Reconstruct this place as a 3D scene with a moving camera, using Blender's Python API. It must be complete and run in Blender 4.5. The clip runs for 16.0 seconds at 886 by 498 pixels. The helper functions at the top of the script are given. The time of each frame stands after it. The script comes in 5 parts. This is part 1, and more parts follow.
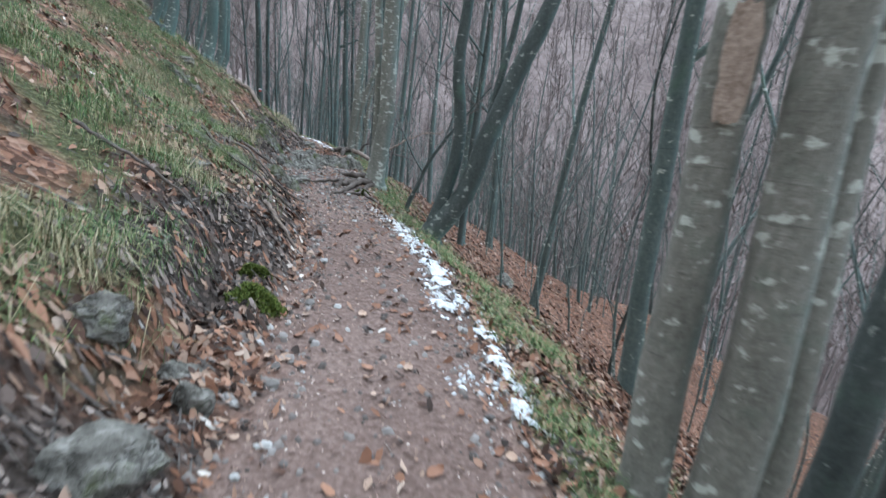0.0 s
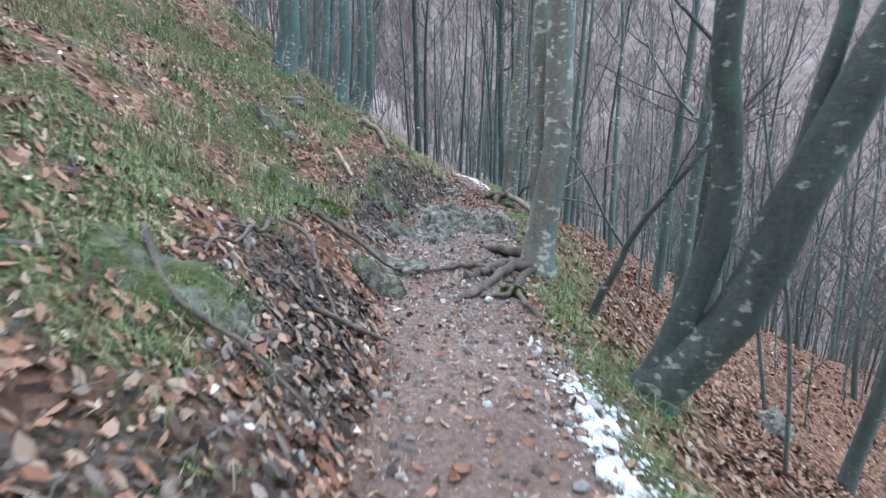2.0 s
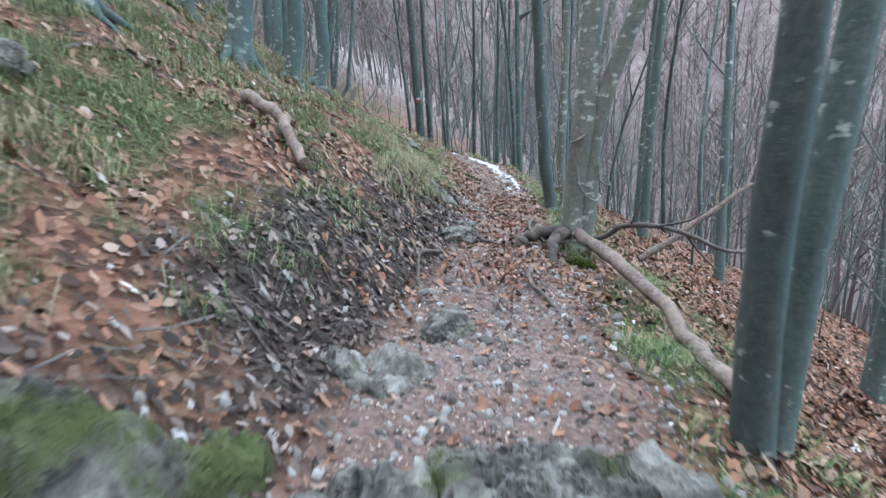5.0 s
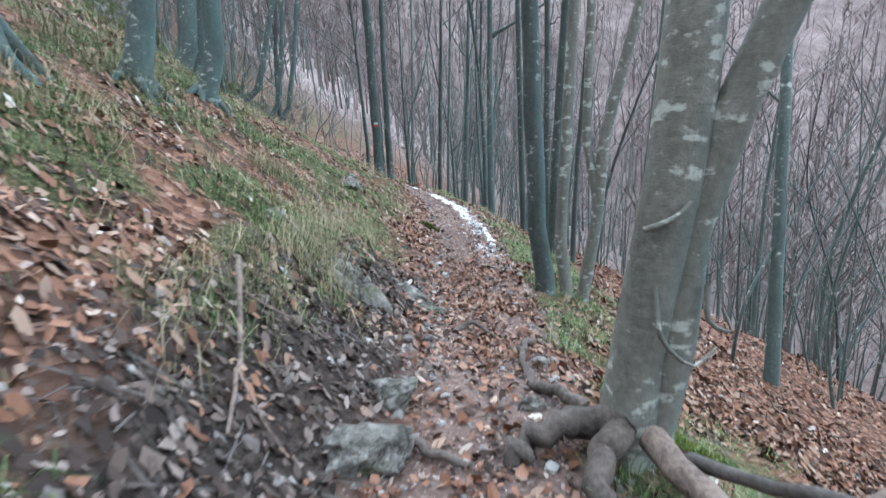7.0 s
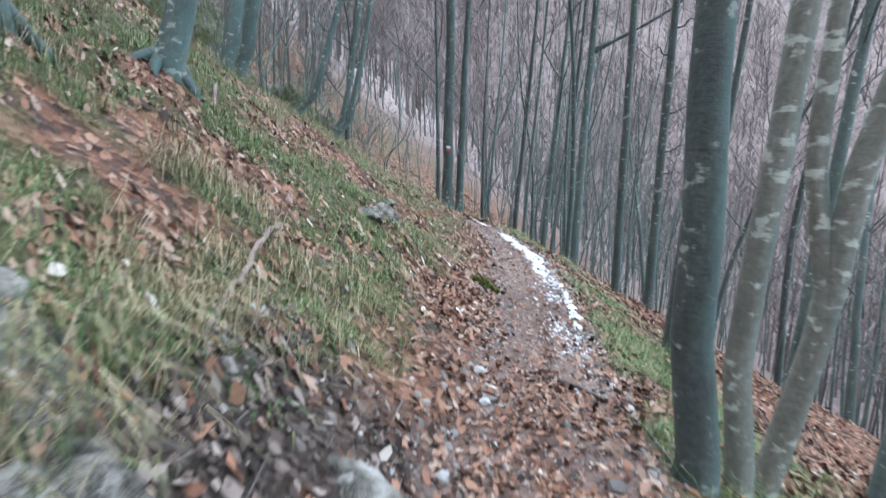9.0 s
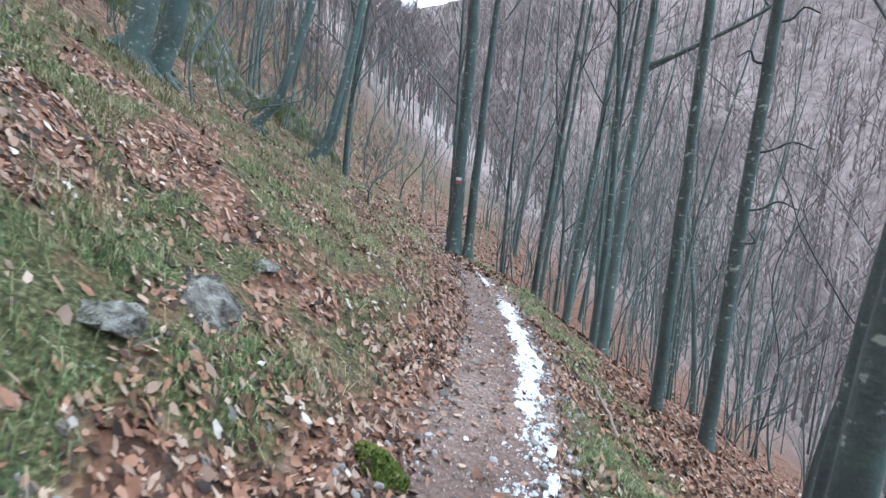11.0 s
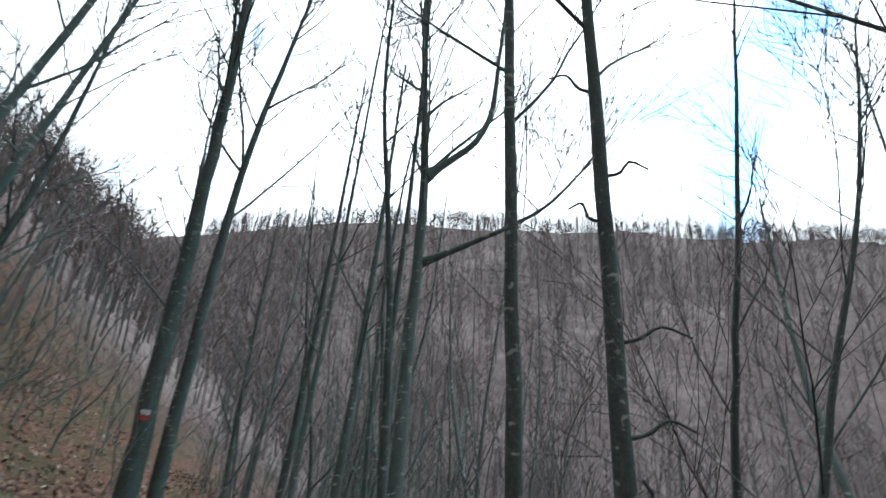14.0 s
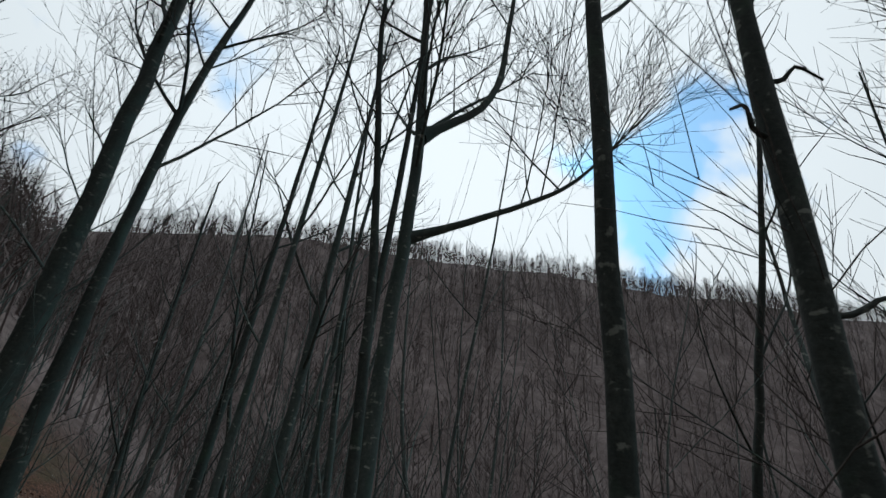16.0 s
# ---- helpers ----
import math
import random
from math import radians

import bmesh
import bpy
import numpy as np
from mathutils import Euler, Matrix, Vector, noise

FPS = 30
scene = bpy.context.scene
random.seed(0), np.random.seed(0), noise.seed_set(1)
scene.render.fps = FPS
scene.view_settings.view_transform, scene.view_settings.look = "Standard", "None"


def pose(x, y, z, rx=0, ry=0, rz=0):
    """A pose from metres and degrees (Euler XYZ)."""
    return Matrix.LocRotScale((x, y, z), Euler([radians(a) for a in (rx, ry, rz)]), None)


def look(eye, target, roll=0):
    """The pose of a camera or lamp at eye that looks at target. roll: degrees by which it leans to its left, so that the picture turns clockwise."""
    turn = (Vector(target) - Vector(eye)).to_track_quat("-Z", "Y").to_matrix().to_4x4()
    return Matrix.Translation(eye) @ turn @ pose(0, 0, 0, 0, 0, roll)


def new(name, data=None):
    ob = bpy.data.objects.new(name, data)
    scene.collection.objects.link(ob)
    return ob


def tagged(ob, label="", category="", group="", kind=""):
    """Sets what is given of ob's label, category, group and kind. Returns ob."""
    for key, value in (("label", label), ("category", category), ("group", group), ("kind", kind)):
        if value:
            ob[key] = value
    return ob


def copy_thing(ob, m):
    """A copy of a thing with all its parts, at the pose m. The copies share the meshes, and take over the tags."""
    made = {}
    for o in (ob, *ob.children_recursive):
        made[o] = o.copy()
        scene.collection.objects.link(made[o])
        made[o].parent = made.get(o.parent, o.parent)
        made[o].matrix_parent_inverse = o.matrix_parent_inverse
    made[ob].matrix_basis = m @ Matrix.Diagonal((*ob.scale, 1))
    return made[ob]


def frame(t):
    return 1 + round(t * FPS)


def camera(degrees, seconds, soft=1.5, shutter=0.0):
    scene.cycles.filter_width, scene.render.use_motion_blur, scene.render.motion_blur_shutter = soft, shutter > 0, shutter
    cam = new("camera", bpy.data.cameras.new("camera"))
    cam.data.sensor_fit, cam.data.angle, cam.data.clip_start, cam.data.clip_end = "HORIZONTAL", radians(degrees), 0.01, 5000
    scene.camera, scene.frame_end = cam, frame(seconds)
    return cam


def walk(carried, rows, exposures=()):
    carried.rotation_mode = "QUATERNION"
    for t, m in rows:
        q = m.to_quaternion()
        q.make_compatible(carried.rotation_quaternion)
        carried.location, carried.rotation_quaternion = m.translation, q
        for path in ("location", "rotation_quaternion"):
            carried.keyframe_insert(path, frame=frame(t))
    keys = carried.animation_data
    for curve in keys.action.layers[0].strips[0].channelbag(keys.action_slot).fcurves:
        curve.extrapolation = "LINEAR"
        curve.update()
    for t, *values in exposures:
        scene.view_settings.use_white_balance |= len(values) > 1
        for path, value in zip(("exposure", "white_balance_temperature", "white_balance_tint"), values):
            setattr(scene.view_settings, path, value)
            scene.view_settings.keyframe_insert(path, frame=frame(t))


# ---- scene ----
cam = camera(84.3, 16.0, 1.4, 0.3)
PATH = [
    (0, (0.99, -0.167, 1.304), (1.284, 1.738, 0.768), 4.5),
    (0.5, (1.058, 0.618, 1.305), (1.152, 2.566, 0.86), 2.3),
    (1, (1.113, 1.406, 1.336), (0.901, 3.353, 0.935), 0.3),
    (1.5, (1.076, 2.185, 1.33), (0.71, 4.085, 0.826), -0.8),
    (2, (1.026, 3.012, 1.349), (0.646, 4.922, 0.897), -1.0),
    (2.5, (0.858, 3.77, 1.376), (0.337, 5.647, 0.921), 0.4),
    (3, (0.811, 4.587, 1.383), (0.303, 6.476, 0.966), -2.5),
    (3.5, (0.707, 5.352, 1.394), (0.24, 7.246, 0.951), -0.4),
    (4, (0.599, 6.094, 1.411), (0.213, 8.022, 1.048), -3.1),
    (4.2, (0.546, 6.364, 1.413), (0.09, 8.262, 0.977), -4.3),
    (6.3, (0.04, 9.536, 1.455), (-0.402, 11.392, 0.852), -4.8),
    (6.5, (0.031, 9.71, 1.451), (-0.384, 11.583, 0.885), -5.5),
    (7, (0.039, 10.183, 1.407), (-0.286, 12.1, 0.936), -2.9),
    (7.5, (0.051, 10.785, 1.336), (-0.282, 12.727, 0.995), -1.4),
    (8, (0.072, 11.376, 1.292), (-0.306, 13.291, 0.854), -2.6),
    (8.5, (-0.027, 11.991, 1.278), (-0.517, 13.868, 0.793), -0.1),
    (9, (-0.211, 12.436, 1.216), (-0.834, 14.307, 0.879), 1.3),
    (9.2, (-0.199, 12.813, 1.301), (-0.931, 14.658, 1.053), -2.1),
    (11.3, (-0.261, 15.542, 1.413), (-1.055, 17.367, 1.204), 6.0),
    (11.5, (-0.29, 15.747, 1.369), (-1.095, 17.575, 1.278), 6.5),
    (12, (-0.364, 16.222, 1.378), (-1.211, 18.033, 1.438), 4.4),
    (12.5, (-0.456, 16.69, 1.381), (-1.309, 18.429, 1.879), 5.2),
    (13, (-0.522, 17.158, 1.376), (-1.062, 18.987, 1.978), 5.9),
    (13.5, (-0.694, 17.59, 1.372), (-0.897, 19.453, 2.07), 3.2),
    (14, (-0.793, 18.083, 1.363), (-0.696, 19.925, 2.136), 3.0),
    (14.5, (-0.881, 18.612, 1.347), (-0.58, 20.255, 2.448), 3.7),
    (15, (-1.014, 18.977, 1.372), (-0.696, 20.611, 2.48), 2.6),
    (15.5, (-1.139, 19.42, 1.318), (-0.881, 21.173, 2.245), 8.4),
    (16, (-1.312, 19.79, 1.331), (-0.963, 21.541, 2.233), 5.4),
]
EXPOSURES = [(0, 0.22, 5720, 5), (1.5, 0.45, 5640, 7), (3.5, 0.55, 5600, 7), (7.0, 0.55, 5640, 7), (9.0, 0.64, 5680, 8), (11.5, 0.54, 5640, 7), (12.5, 0.32, 5760, 6), (13.0, 0.05, 5900, 5), (13.5, -0.25, 5950, 5), (14.0, -0.65, 6050, 4), (14.5, -1.42, 6250, 4), (15.0, -1.97, 6250, 3), (16, -2.36, 6250, 4)]
walk(cam, [(t, look(eye, target, roll)) for t, eye, target, roll in PATH], EXPOSURES)

# ---- world and light ----
world = bpy.data.worlds.new("world")
scene.world = world
world.use_nodes = True
wn, wl = world.node_tree.nodes, world.node_tree.links
wn.clear()
sky = wn.new("ShaderNodeTexSky")
sky.sky_type = "NISHITA"
sky.sun_disc = False
sky.sun_elevation, sky.sun_rotation = radians(38), radians(12)
sky.dust_density, sky.ozone_density = 1.0, 2.0
coord = wn.new("ShaderNodeTexCoord")
cloud = wn.new("ShaderNodeTexNoise")
cloud.inputs["Scale"].default_value = 2.6
cloud.inputs["Detail"].default_value = 6
cover = wn.new("ShaderNodeValToRGB")
cover.color_ramp.elements[0].position, cover.color_ramp.elements[1].position = 0.335, 0.405
cover.color_ramp.elements[0].color, cover.color_ramp.elements[1].color = (0.3, 0.3, 0.3, 1), (1, 1, 1, 1)
mixsky = wn.new("ShaderNodeMix")
mixsky.data_type = "RGBA"
bright = wn.new("ShaderNodeVectorMath")
bright.operation = "DOT_PRODUCT"
bright.inputs[1].default_value = (0.16, 0.77, 0.616)
glow = wn.new("ShaderNodeMapRange")
glow.inputs["From Min"].default_value, glow.inputs["From Max"].default_value = -0.3, 1.0
glow.inputs["To Min"].default_value, glow.inputs["To Max"].default_value = 6.6, 33.0
veil = wn.new("ShaderNodeMix")
veil.data_type, veil.blend_type = "RGBA", "MULTIPLY"
veil.inputs["Factor"].default_value = 1.0
veil.inputs["A"].default_value = (0.96, 1.0, 1.05, 1)
back = wn.new("ShaderNodeBackground")
back.inputs["Strength"].default_value = 0.15
wout = wn.new("ShaderNodeOutputWorld")
wl.new(coord.outputs["Generated"], cloud.inputs["Vector"])
wl.new(cloud.outputs["Fac"], cover.inputs["Fac"])
wl.new(cover.outputs["Color"], mixsky.inputs["Factor"])
wl.new(coord.outputs["Generated"], bright.inputs[0])
wl.new(bright.outputs["Value"], glow.inputs["Value"])
wl.new(glow.outputs["Result"], veil.inputs["B"])
wl.new(veil.outputs["Result"], mixsky.inputs["B"])
clear = wn.new("ShaderNodeMix")
clear.data_type, clear.blend_type = "RGBA", "MULTIPLY"
clear.inputs["Factor"].default_value = 1.0
clear.inputs["B"].default_value = (1.3, 4.2, 6.0, 1)
wl.new(sky.outputs["Color"], clear.inputs["A"])
wl.new(clear.outputs["Result"], mixsky.inputs["A"])
wl.new(mixsky.outputs["Result"], back.inputs["Color"])
wl.new(back.outputs["Background"], wout.inputs["Surface"])
sun = new("sun", bpy.data.lights.new("sun", "SUN"))
sun.data.energy, sun.data.angle, sun.data.color = 0.6, radians(25), (1.0, 0.97, 0.93)
sun.matrix_world = look((0, 0, 50), (-8, -38.5, 19.2))

# ---- materials ----


def ramp_of(nt, stops):
    node = nt.nodes.new("ShaderNodeValToRGB")
    els = node.color_ramp.elements
    while len(els) < len(stops):
        els.new(0.5)
    for el, (p, c) in zip(els, stops):
        el.position, el.color = p, (*c, 1)
    return node


def base_material(name, rough=0.85, spec=0.3):
    m = bpy.data.materials.new(name)
    m.use_nodes = True
    b = m.node_tree.nodes["Principled BSDF"]
    b.inputs["Roughness"].default_value = rough
    b.inputs["Specular IOR Level"].default_value = spec
    return m, m.node_tree, b


def noise_node(nt, scale, detail=4, vec=None, rough=0.6):
    n = nt.nodes.new("ShaderNodeTexNoise")
    n.inputs["Scale"].default_value, n.inputs["Detail"].default_value = scale, detail
    n.inputs["Roughness"].default_value = rough
    if vec:
        nt.links.new(vec, n.inputs["Vector"])
    return n


def blend(nt, fac, a, b, kind="MIX"):
    n = nt.nodes.new("ShaderNodeMix")
    n.data_type, n.blend_type = "RGBA", kind
    for key, v in (("Factor", fac), ("A", a), ("B", b)):
        if isinstance(v, (float, int)):
            n.inputs[key].default_value = v
        elif isinstance(v, tuple):
            n.inputs[key].default_value = (*v, 1)
        else:
            nt.links.new(v, n.inputs[key])
    return n.outputs["Result"]


def bumped(nt, b, height, strength, dist=0.02):
    n = nt.nodes.new("ShaderNodeBump")
    n.inputs["Strength"].default_value, n.inputs["Distance"].default_value = strength, dist
    nt.links.new(height, n.inputs["Height"])
    nt.links.new(n.outputs["Normal"], b.inputs["Normal"])


def stepped(nt, value, lo, hi):
    n = nt.nodes.new("ShaderNodeMapRange")
    n.inputs["From Min"].default_value, n.inputs["From Max"].default_value = lo, hi
    nt.links.new(value, n.inputs["Value"])
    return n.outputs["Result"]


def ground_material():
    m, nt, b = base_material("forest_ground", 0.95, 0.15)
    tc = nt.nodes.new("ShaderNodeTexCoord").outputs["Object"]
    attr = {}
    for key in ("path", "grass", "mud", "wood"):
        a = nt.nodes.new("ShaderNodeAttribute")
        a.attribute_name = key
        attr[key] = a.outputs["Fac"]
    fine = noise_node(nt, 38, 6, tc)
    mid = noise_node(nt, 5, 5, tc)
    coarse = noise_node(nt, 0.5, 4, tc)
    cells = nt.nodes.new("ShaderNodeTexVoronoi")
    cells.inputs["Scale"].default_value = 22
    nt.links.new(tc, cells.inputs["Vector"])
    litter = ramp_of(nt, [(0.0, (0.016, 0.011, 0.009)), (0.3, (0.07, 0.036, 0.024)), (0.65, (0.165, 0.085, 0.055)), (1.0, (0.27, 0.18, 0.135))])
    nt.links.new(cells.outputs["Color"], litter.inputs["Fac"])
    soil = ramp_of(nt, [(0.3, (0.011, 0.0095, 0.008)), (0.55, (0.036, 0.03, 0.026)), (0.75, (0.095, 0.082, 0.073))])
    nt.links.new(fine.outputs["Fac"], soil.inputs["Fac"])
    leaves = blend(nt, stepped(nt, mid.outputs["Fac"], 0.32, 0.48), soil.outputs["Color"], litter.outputs["Color"])
    turf = ramp_of(nt, [(0.32, (0.016, 0.018, 0.009)), (0.52, (0.056, 0.06, 0.026)), (0.7, (0.16, 0.145, 0.08))])
    nt.links.new(fine.outputs["Fac"], turf.inputs["Fac"])
    slope = blend(nt, attr["grass"], leaves, turf.outputs["Color"])
    dirt = ramp_of(nt, [(0.3, (0.055, 0.037, 0.031)), (0.5, (0.135, 0.094, 0.08)), (0.72, (0.25, 0.19, 0.165))])
    nt.links.new(blend(nt, 0.5, fine.outputs["Fac"], coarse.outputs["Fac"]), dirt.inputs["Fac"])
    with_path = blend(nt, attr["path"], slope, dirt.outputs["Color"])
    muddy = blend(nt, attr["mud"], with_path, soil.outputs["Color"])
    brush = noise_node(nt, 0.6, 9, tc, 0.8)
    # distant wooded ground: twig mauve, lightened to paint in the valley haze
    thicket = ramp_of(nt, [(0.36, (0.07, 0.054, 0.051)), (0.5, (0.19, 0.153, 0.146)), (0.62, (0.32, 0.27, 0.255))])
    stand = noise_node(nt, 0.045, 6, tc, 0.7)
    nt.links.new(blend(nt, 0.5, brush.outputs["Fac"], stand.outputs["Fac"]), thicket.inputs["Fac"])
    muddy = blend(nt, attr["wood"], muddy, thicket.outputs["Color"])
    nt.links.new(muddy, b.inputs["Base Color"])
    bumped(nt, b, blend(nt, 0.6, fine.outputs["Fac"], cells.outputs["Distance"]), 1.0, 0.04)
    return m


def bark_material(name, dark, mid, pale, moss=0.3, lichen=0.5, patch=0.65):
    m, nt, b = base_material(name, 0.8, 0.25)
    tc = nt.nodes.new("ShaderNodeTexCoord").outputs["Object"]
    mp = nt.nodes.new("ShaderNodeMapping")
    mp.inputs["Scale"].default_value = (1, 1, 0.35)
    nt.links.new(tc, mp.inputs["Vector"])
    flow = mp.outputs["Vector"]
    big = noise_node(nt, 4.5, 6, flow, 0.7)
    fine = noise_node(nt, 30, 6, tc, 0.7)
    rings = nt.nodes.new("ShaderNodeMapping")
    rings.inputs["Scale"].default_value = (3, 3, 26)
    nt.links.new(tc, rings.inputs["Vector"])
    ring = noise_node(nt, 1.0, 4, rings.outputs["Vector"])
    tone = ramp_of(nt, [(0.3, dark), (0.52, mid), (0.72, pale)])
    nt.links.new(blend(nt, 0.45, big.outputs["Fac"], fine.outputs["Fac"]), tone.inputs["Fac"])
    mossy = noise_node(nt, 3.1, 5, tc)
    c = blend(nt, stepped(nt, mossy.outputs["Fac"], 0.56, 0.72), tone.outputs["Color"], blend(nt, moss, tone.outputs["Color"], (0.075, 0.12, 0.085)))
    wide = nt.nodes.new("ShaderNodeMapping")
    wide.inputs["Scale"].default_value = (1, 1, 1.9)
    nt.links.new(tc, wide.inputs["Vector"])
    spots = noise_node(nt, 10.0, 6, wide.outputs["Vector"], 0.5)
    edge = stepped(nt, blend(nt, 0.42, spots.outputs["Fac"], big.outputs["Fac"]), patch - 0.075, patch - 0.03)
    c = blend(nt, edge, c, blend(nt, lichen, c, (0.5, 0.52, 0.46)))
    scar = stepped(nt, ring.outputs["Fac"], 0.64, 0.72)
    c = blend(nt, scar, c, blend(nt, 0.38, c, (0.035, 0.035, 0.03)))
    face = nt.nodes.new("ShaderNodeSeparateXYZ")
    nt.links.new(nt.nodes.new("ShaderNodeNewGeometry").outputs["Normal"], face.inputs[0])
    algae = nt.nodes.new("ShaderNodeMath")
    algae.operation = "MULTIPLY"
    nt.links.new(stepped(nt, face.outputs["X"], 0.1, 0.9), algae.inputs[0])
    nt.links.new(stepped(nt, mossy.outputs["Fac"], 0.3, 0.6), algae.inputs[1])
    c = blend(nt, algae.outputs["Value"], c, blend(nt, 0.6, c, (0.07, 0.135, 0.13)))
    nt.links.new(c, b.inputs["Base Color"])
    bumped(nt, b, blend(nt, 0.65, ring.outputs["Fac"], fine.outputs["Fac"]), 0.55, 0.02)
    return m


def rock_material(name, moss_from=0.56):
    m, nt, b = base_material(name, 0.9, 0.2)
    tc = nt.nodes.new("ShaderNodeTexCoord").outputs["Object"]
    big, mid, fine = noise_node(nt, 5, 6, tc, 0.65), noise_node(nt, 16, 5, tc, 0.6), noise_node(nt, 80, 4, tc)
    tone = ramp_of(nt, [(0.36, (0.04, 0.038, 0.033)), (0.5, (0.16, 0.153, 0.135)), (0.62, (0.33, 0.32, 0.295))])
    nt.links.new(blend(nt, 0.45, big.outputs["Fac"], mid.outputs["Fac"]), tone.inputs["Fac"])
    c = blend(nt, 0.4, tone.outputs["Color"], blend(nt, fine.outputs["Fac"], (0.35, 0.35, 0.35), (1.0, 1.0, 1.0)), "MULTIPLY")
    warp = blend(nt, 0.35, tc, big.outputs["Color"])
    cells = nt.nodes.new("ShaderNodeTexVoronoi")
    cells.feature = "DISTANCE_TO_EDGE"
    cells.inputs["Scale"].default_value = 4.0
    nt.links.new(warp, cells.inputs["Vector"])
    crack = stepped(nt, cells.outputs["Distance"], 0.03, 0.0)
    c = blend(nt, crack, c, blend(nt, 0.75, c, (0.02, 0.019, 0.016)))
    moss = noise_node(nt, 4, 6, tc, 0.7)
    c = blend(nt, stepped(nt, moss.outputs["Fac"], moss_from, moss_from + 0.12), c, (0.065, 0.078, 0.03))
    nt.links.new(c, b.inputs["Base Color"])
    relief = blend(nt, 0.5, mid.outputs["Fac"], stepped(nt, cells.outputs["Distance"], 0.0, 0.1))
    bumped(nt, b, blend(nt, 0.3, relief, fine.outputs["Fac"]), 1.0, 0.04)
    return m


def island_material(name, stops, rough=0.8, grain=60, spec=0.25):
    m, nt, b = base_material(name, rough, spec)
    g = nt.nodes.new("ShaderNodeNewGeometry")
    tone = ramp_of(nt, stops)
    nt.links.new(g.outputs["Random Per Island"], tone.inputs["Fac"])
    tc = nt.nodes.new("ShaderNodeTexCoord").outputs["Object"]
    n = noise_node(nt, grain, 4, tc)
    c = blend(nt, 0.5, tone.outputs["Color"], blend(nt, n.outputs["Fac"], (0.35, 0.33, 0.3), (1.0, 1.0, 1.0)), "MULTIPLY")
    nt.links.new(c, b.inputs["Base Color"])
    return m


def wood_material(name, dark, pale):
    m, nt, b = base_material(name, 0.8, 0.25)
    tc = nt.nodes.new("ShaderNodeTexCoord").outputs["Object"]
    big, fine = noise_node(nt, 6, 5, tc), noise_node(nt, 45, 5, tc)
    tone = ramp_of(nt, [(0.35, dark), (0.65, pale)])
    nt.links.new(blend(nt, 0.5, big.outputs["Fac"], fine.outputs["Fac"]), tone.inputs["Fac"])
    nt.links.new(tone.outputs["Color"], b.inputs["Base Color"])
    bumped(nt, b, fine.outputs["Fac"], 0.6, 0.01)
    return m


GROUND = ground_material()
BARK = bark_material("beech_bark", (0.042, 0.06, 0.057), (0.092, 0.116, 0.108), (0.175, 0.195, 0.178), 0.55, 0.7)
BARK_LICHEN = bark_material("beech_bark_lichen", (0.075, 0.074, 0.062), (0.17, 0.166, 0.142), (0.29, 0.28, 0.248), 0.5, 0.72, 0.62)
BARK_DARK = bark_material("beech_bark_wet", (0.025, 0.032, 0.031), (0.058, 0.068, 0.063), (0.115, 0.124, 0.114), 0.6, 0.4)
TWIG = wood_material("twig_bark", (0.05, 0.045, 0.042), (0.13, 0.115, 0.105))
ROOT = wood_material("root_wood", (0.035, 0.029, 0.025), (0.135, 0.112, 0.097))
DEAD = wood_material("dead_wood", (0.06, 0.046, 0.038), (0.27, 0.21, 0.175))
SCAR = wood_material("stripped_bark", (0.16, 0.115, 0.088), (0.44, 0.35, 0.285))
ROCK = rock_material("limestone")
MOSSY_ROCK = rock_material("mossy_limestone", 0.42)
LEAF_TONES = [(0.0, (0.02, 0.013, 0.01)), (0.2, (0.07, 0.035, 0.023)), (0.42, (0.18, 0.085, 0.05)), (0.64, (0.31, 0.165, 0.105)), (0.8, (0.25, 0.175, 0.135)), (0.95, (0.38, 0.265, 0.195)), (0.985, (0.42, 0.33, 0.27)), (1.0, (0.6, 0.57, 0.53))]
LEAF = island_material("fallen_beech_leaf", LEAF_TONES, 0.65, 40)
ROTTEN = island_material("rotting_leaf_scraps", [(0.0, (0.016, 0.012, 0.01)), (0.45, (0.06, 0.044, 0.037)), (0.8, (0.14, 0.107, 0.092)), (1.0, (0.3, 0.25, 0.225))], 0.8, 50)
RED_PAINT = wood_material("red_paint", (0.25, 0.03, 0.025), (0.42, 0.06, 0.05))
RUSSET = island_material("sheltered_beech_leaf", [(0.0, (0.045, 0.023, 0.016)), (0.4, (0.155, 0.073, 0.045)), (0.75, (0.27, 0.135, 0.085)), (1.0, (0.38, 0.26, 0.19))], 0.7, 40)
CRUMB = island_material("leaf_crumbs_and_grit", [(0.0, (0.07, 0.045, 0.037)), (0.4, (0.2, 0.135, 0.11)), (0.75, (0.34, 0.25, 0.21)), (1.0, (0.5, 0.44, 0.4))], 0.85, 50)
# bark of the distant woods, paler than near twigs: haze put into the colour
HAZED_TWIG = island_material("hazed_far_bark", [(0.0, (0.13, 0.105, 0.1)), (0.5, (0.23, 0.195, 0.188)), (1.0, (0.36, 0.315, 0.307))], 0.9, 2)
GRASS = island_material("winter_grass", [(0.0, (0.03, 0.075, 0.025)), (0.3, (0.07, 0.15, 0.045)), (0.55, (0.13, 0.205, 0.07)), (0.76, (0.23, 0.245, 0.11)), (1.0, (0.42, 0.37, 0.24))], 0.7, 20)
STRAW = island_material("straw_grass", [(0.0, (0.07, 0.075, 0.03)), (0.4, (0.22, 0.19, 0.1)), (1.0, (0.45, 0.39, 0.26))], 0.75, 20)
PEBBLE = island_material("limestone_chips", [(0.0, (0.06, 0.05, 0.045)), (0.5, (0.17, 0.15, 0.14)), (0.9, (0.27, 0.255, 0.245)), (1.0, (0.42, 0.42, 0.41))], 0.9, 50)
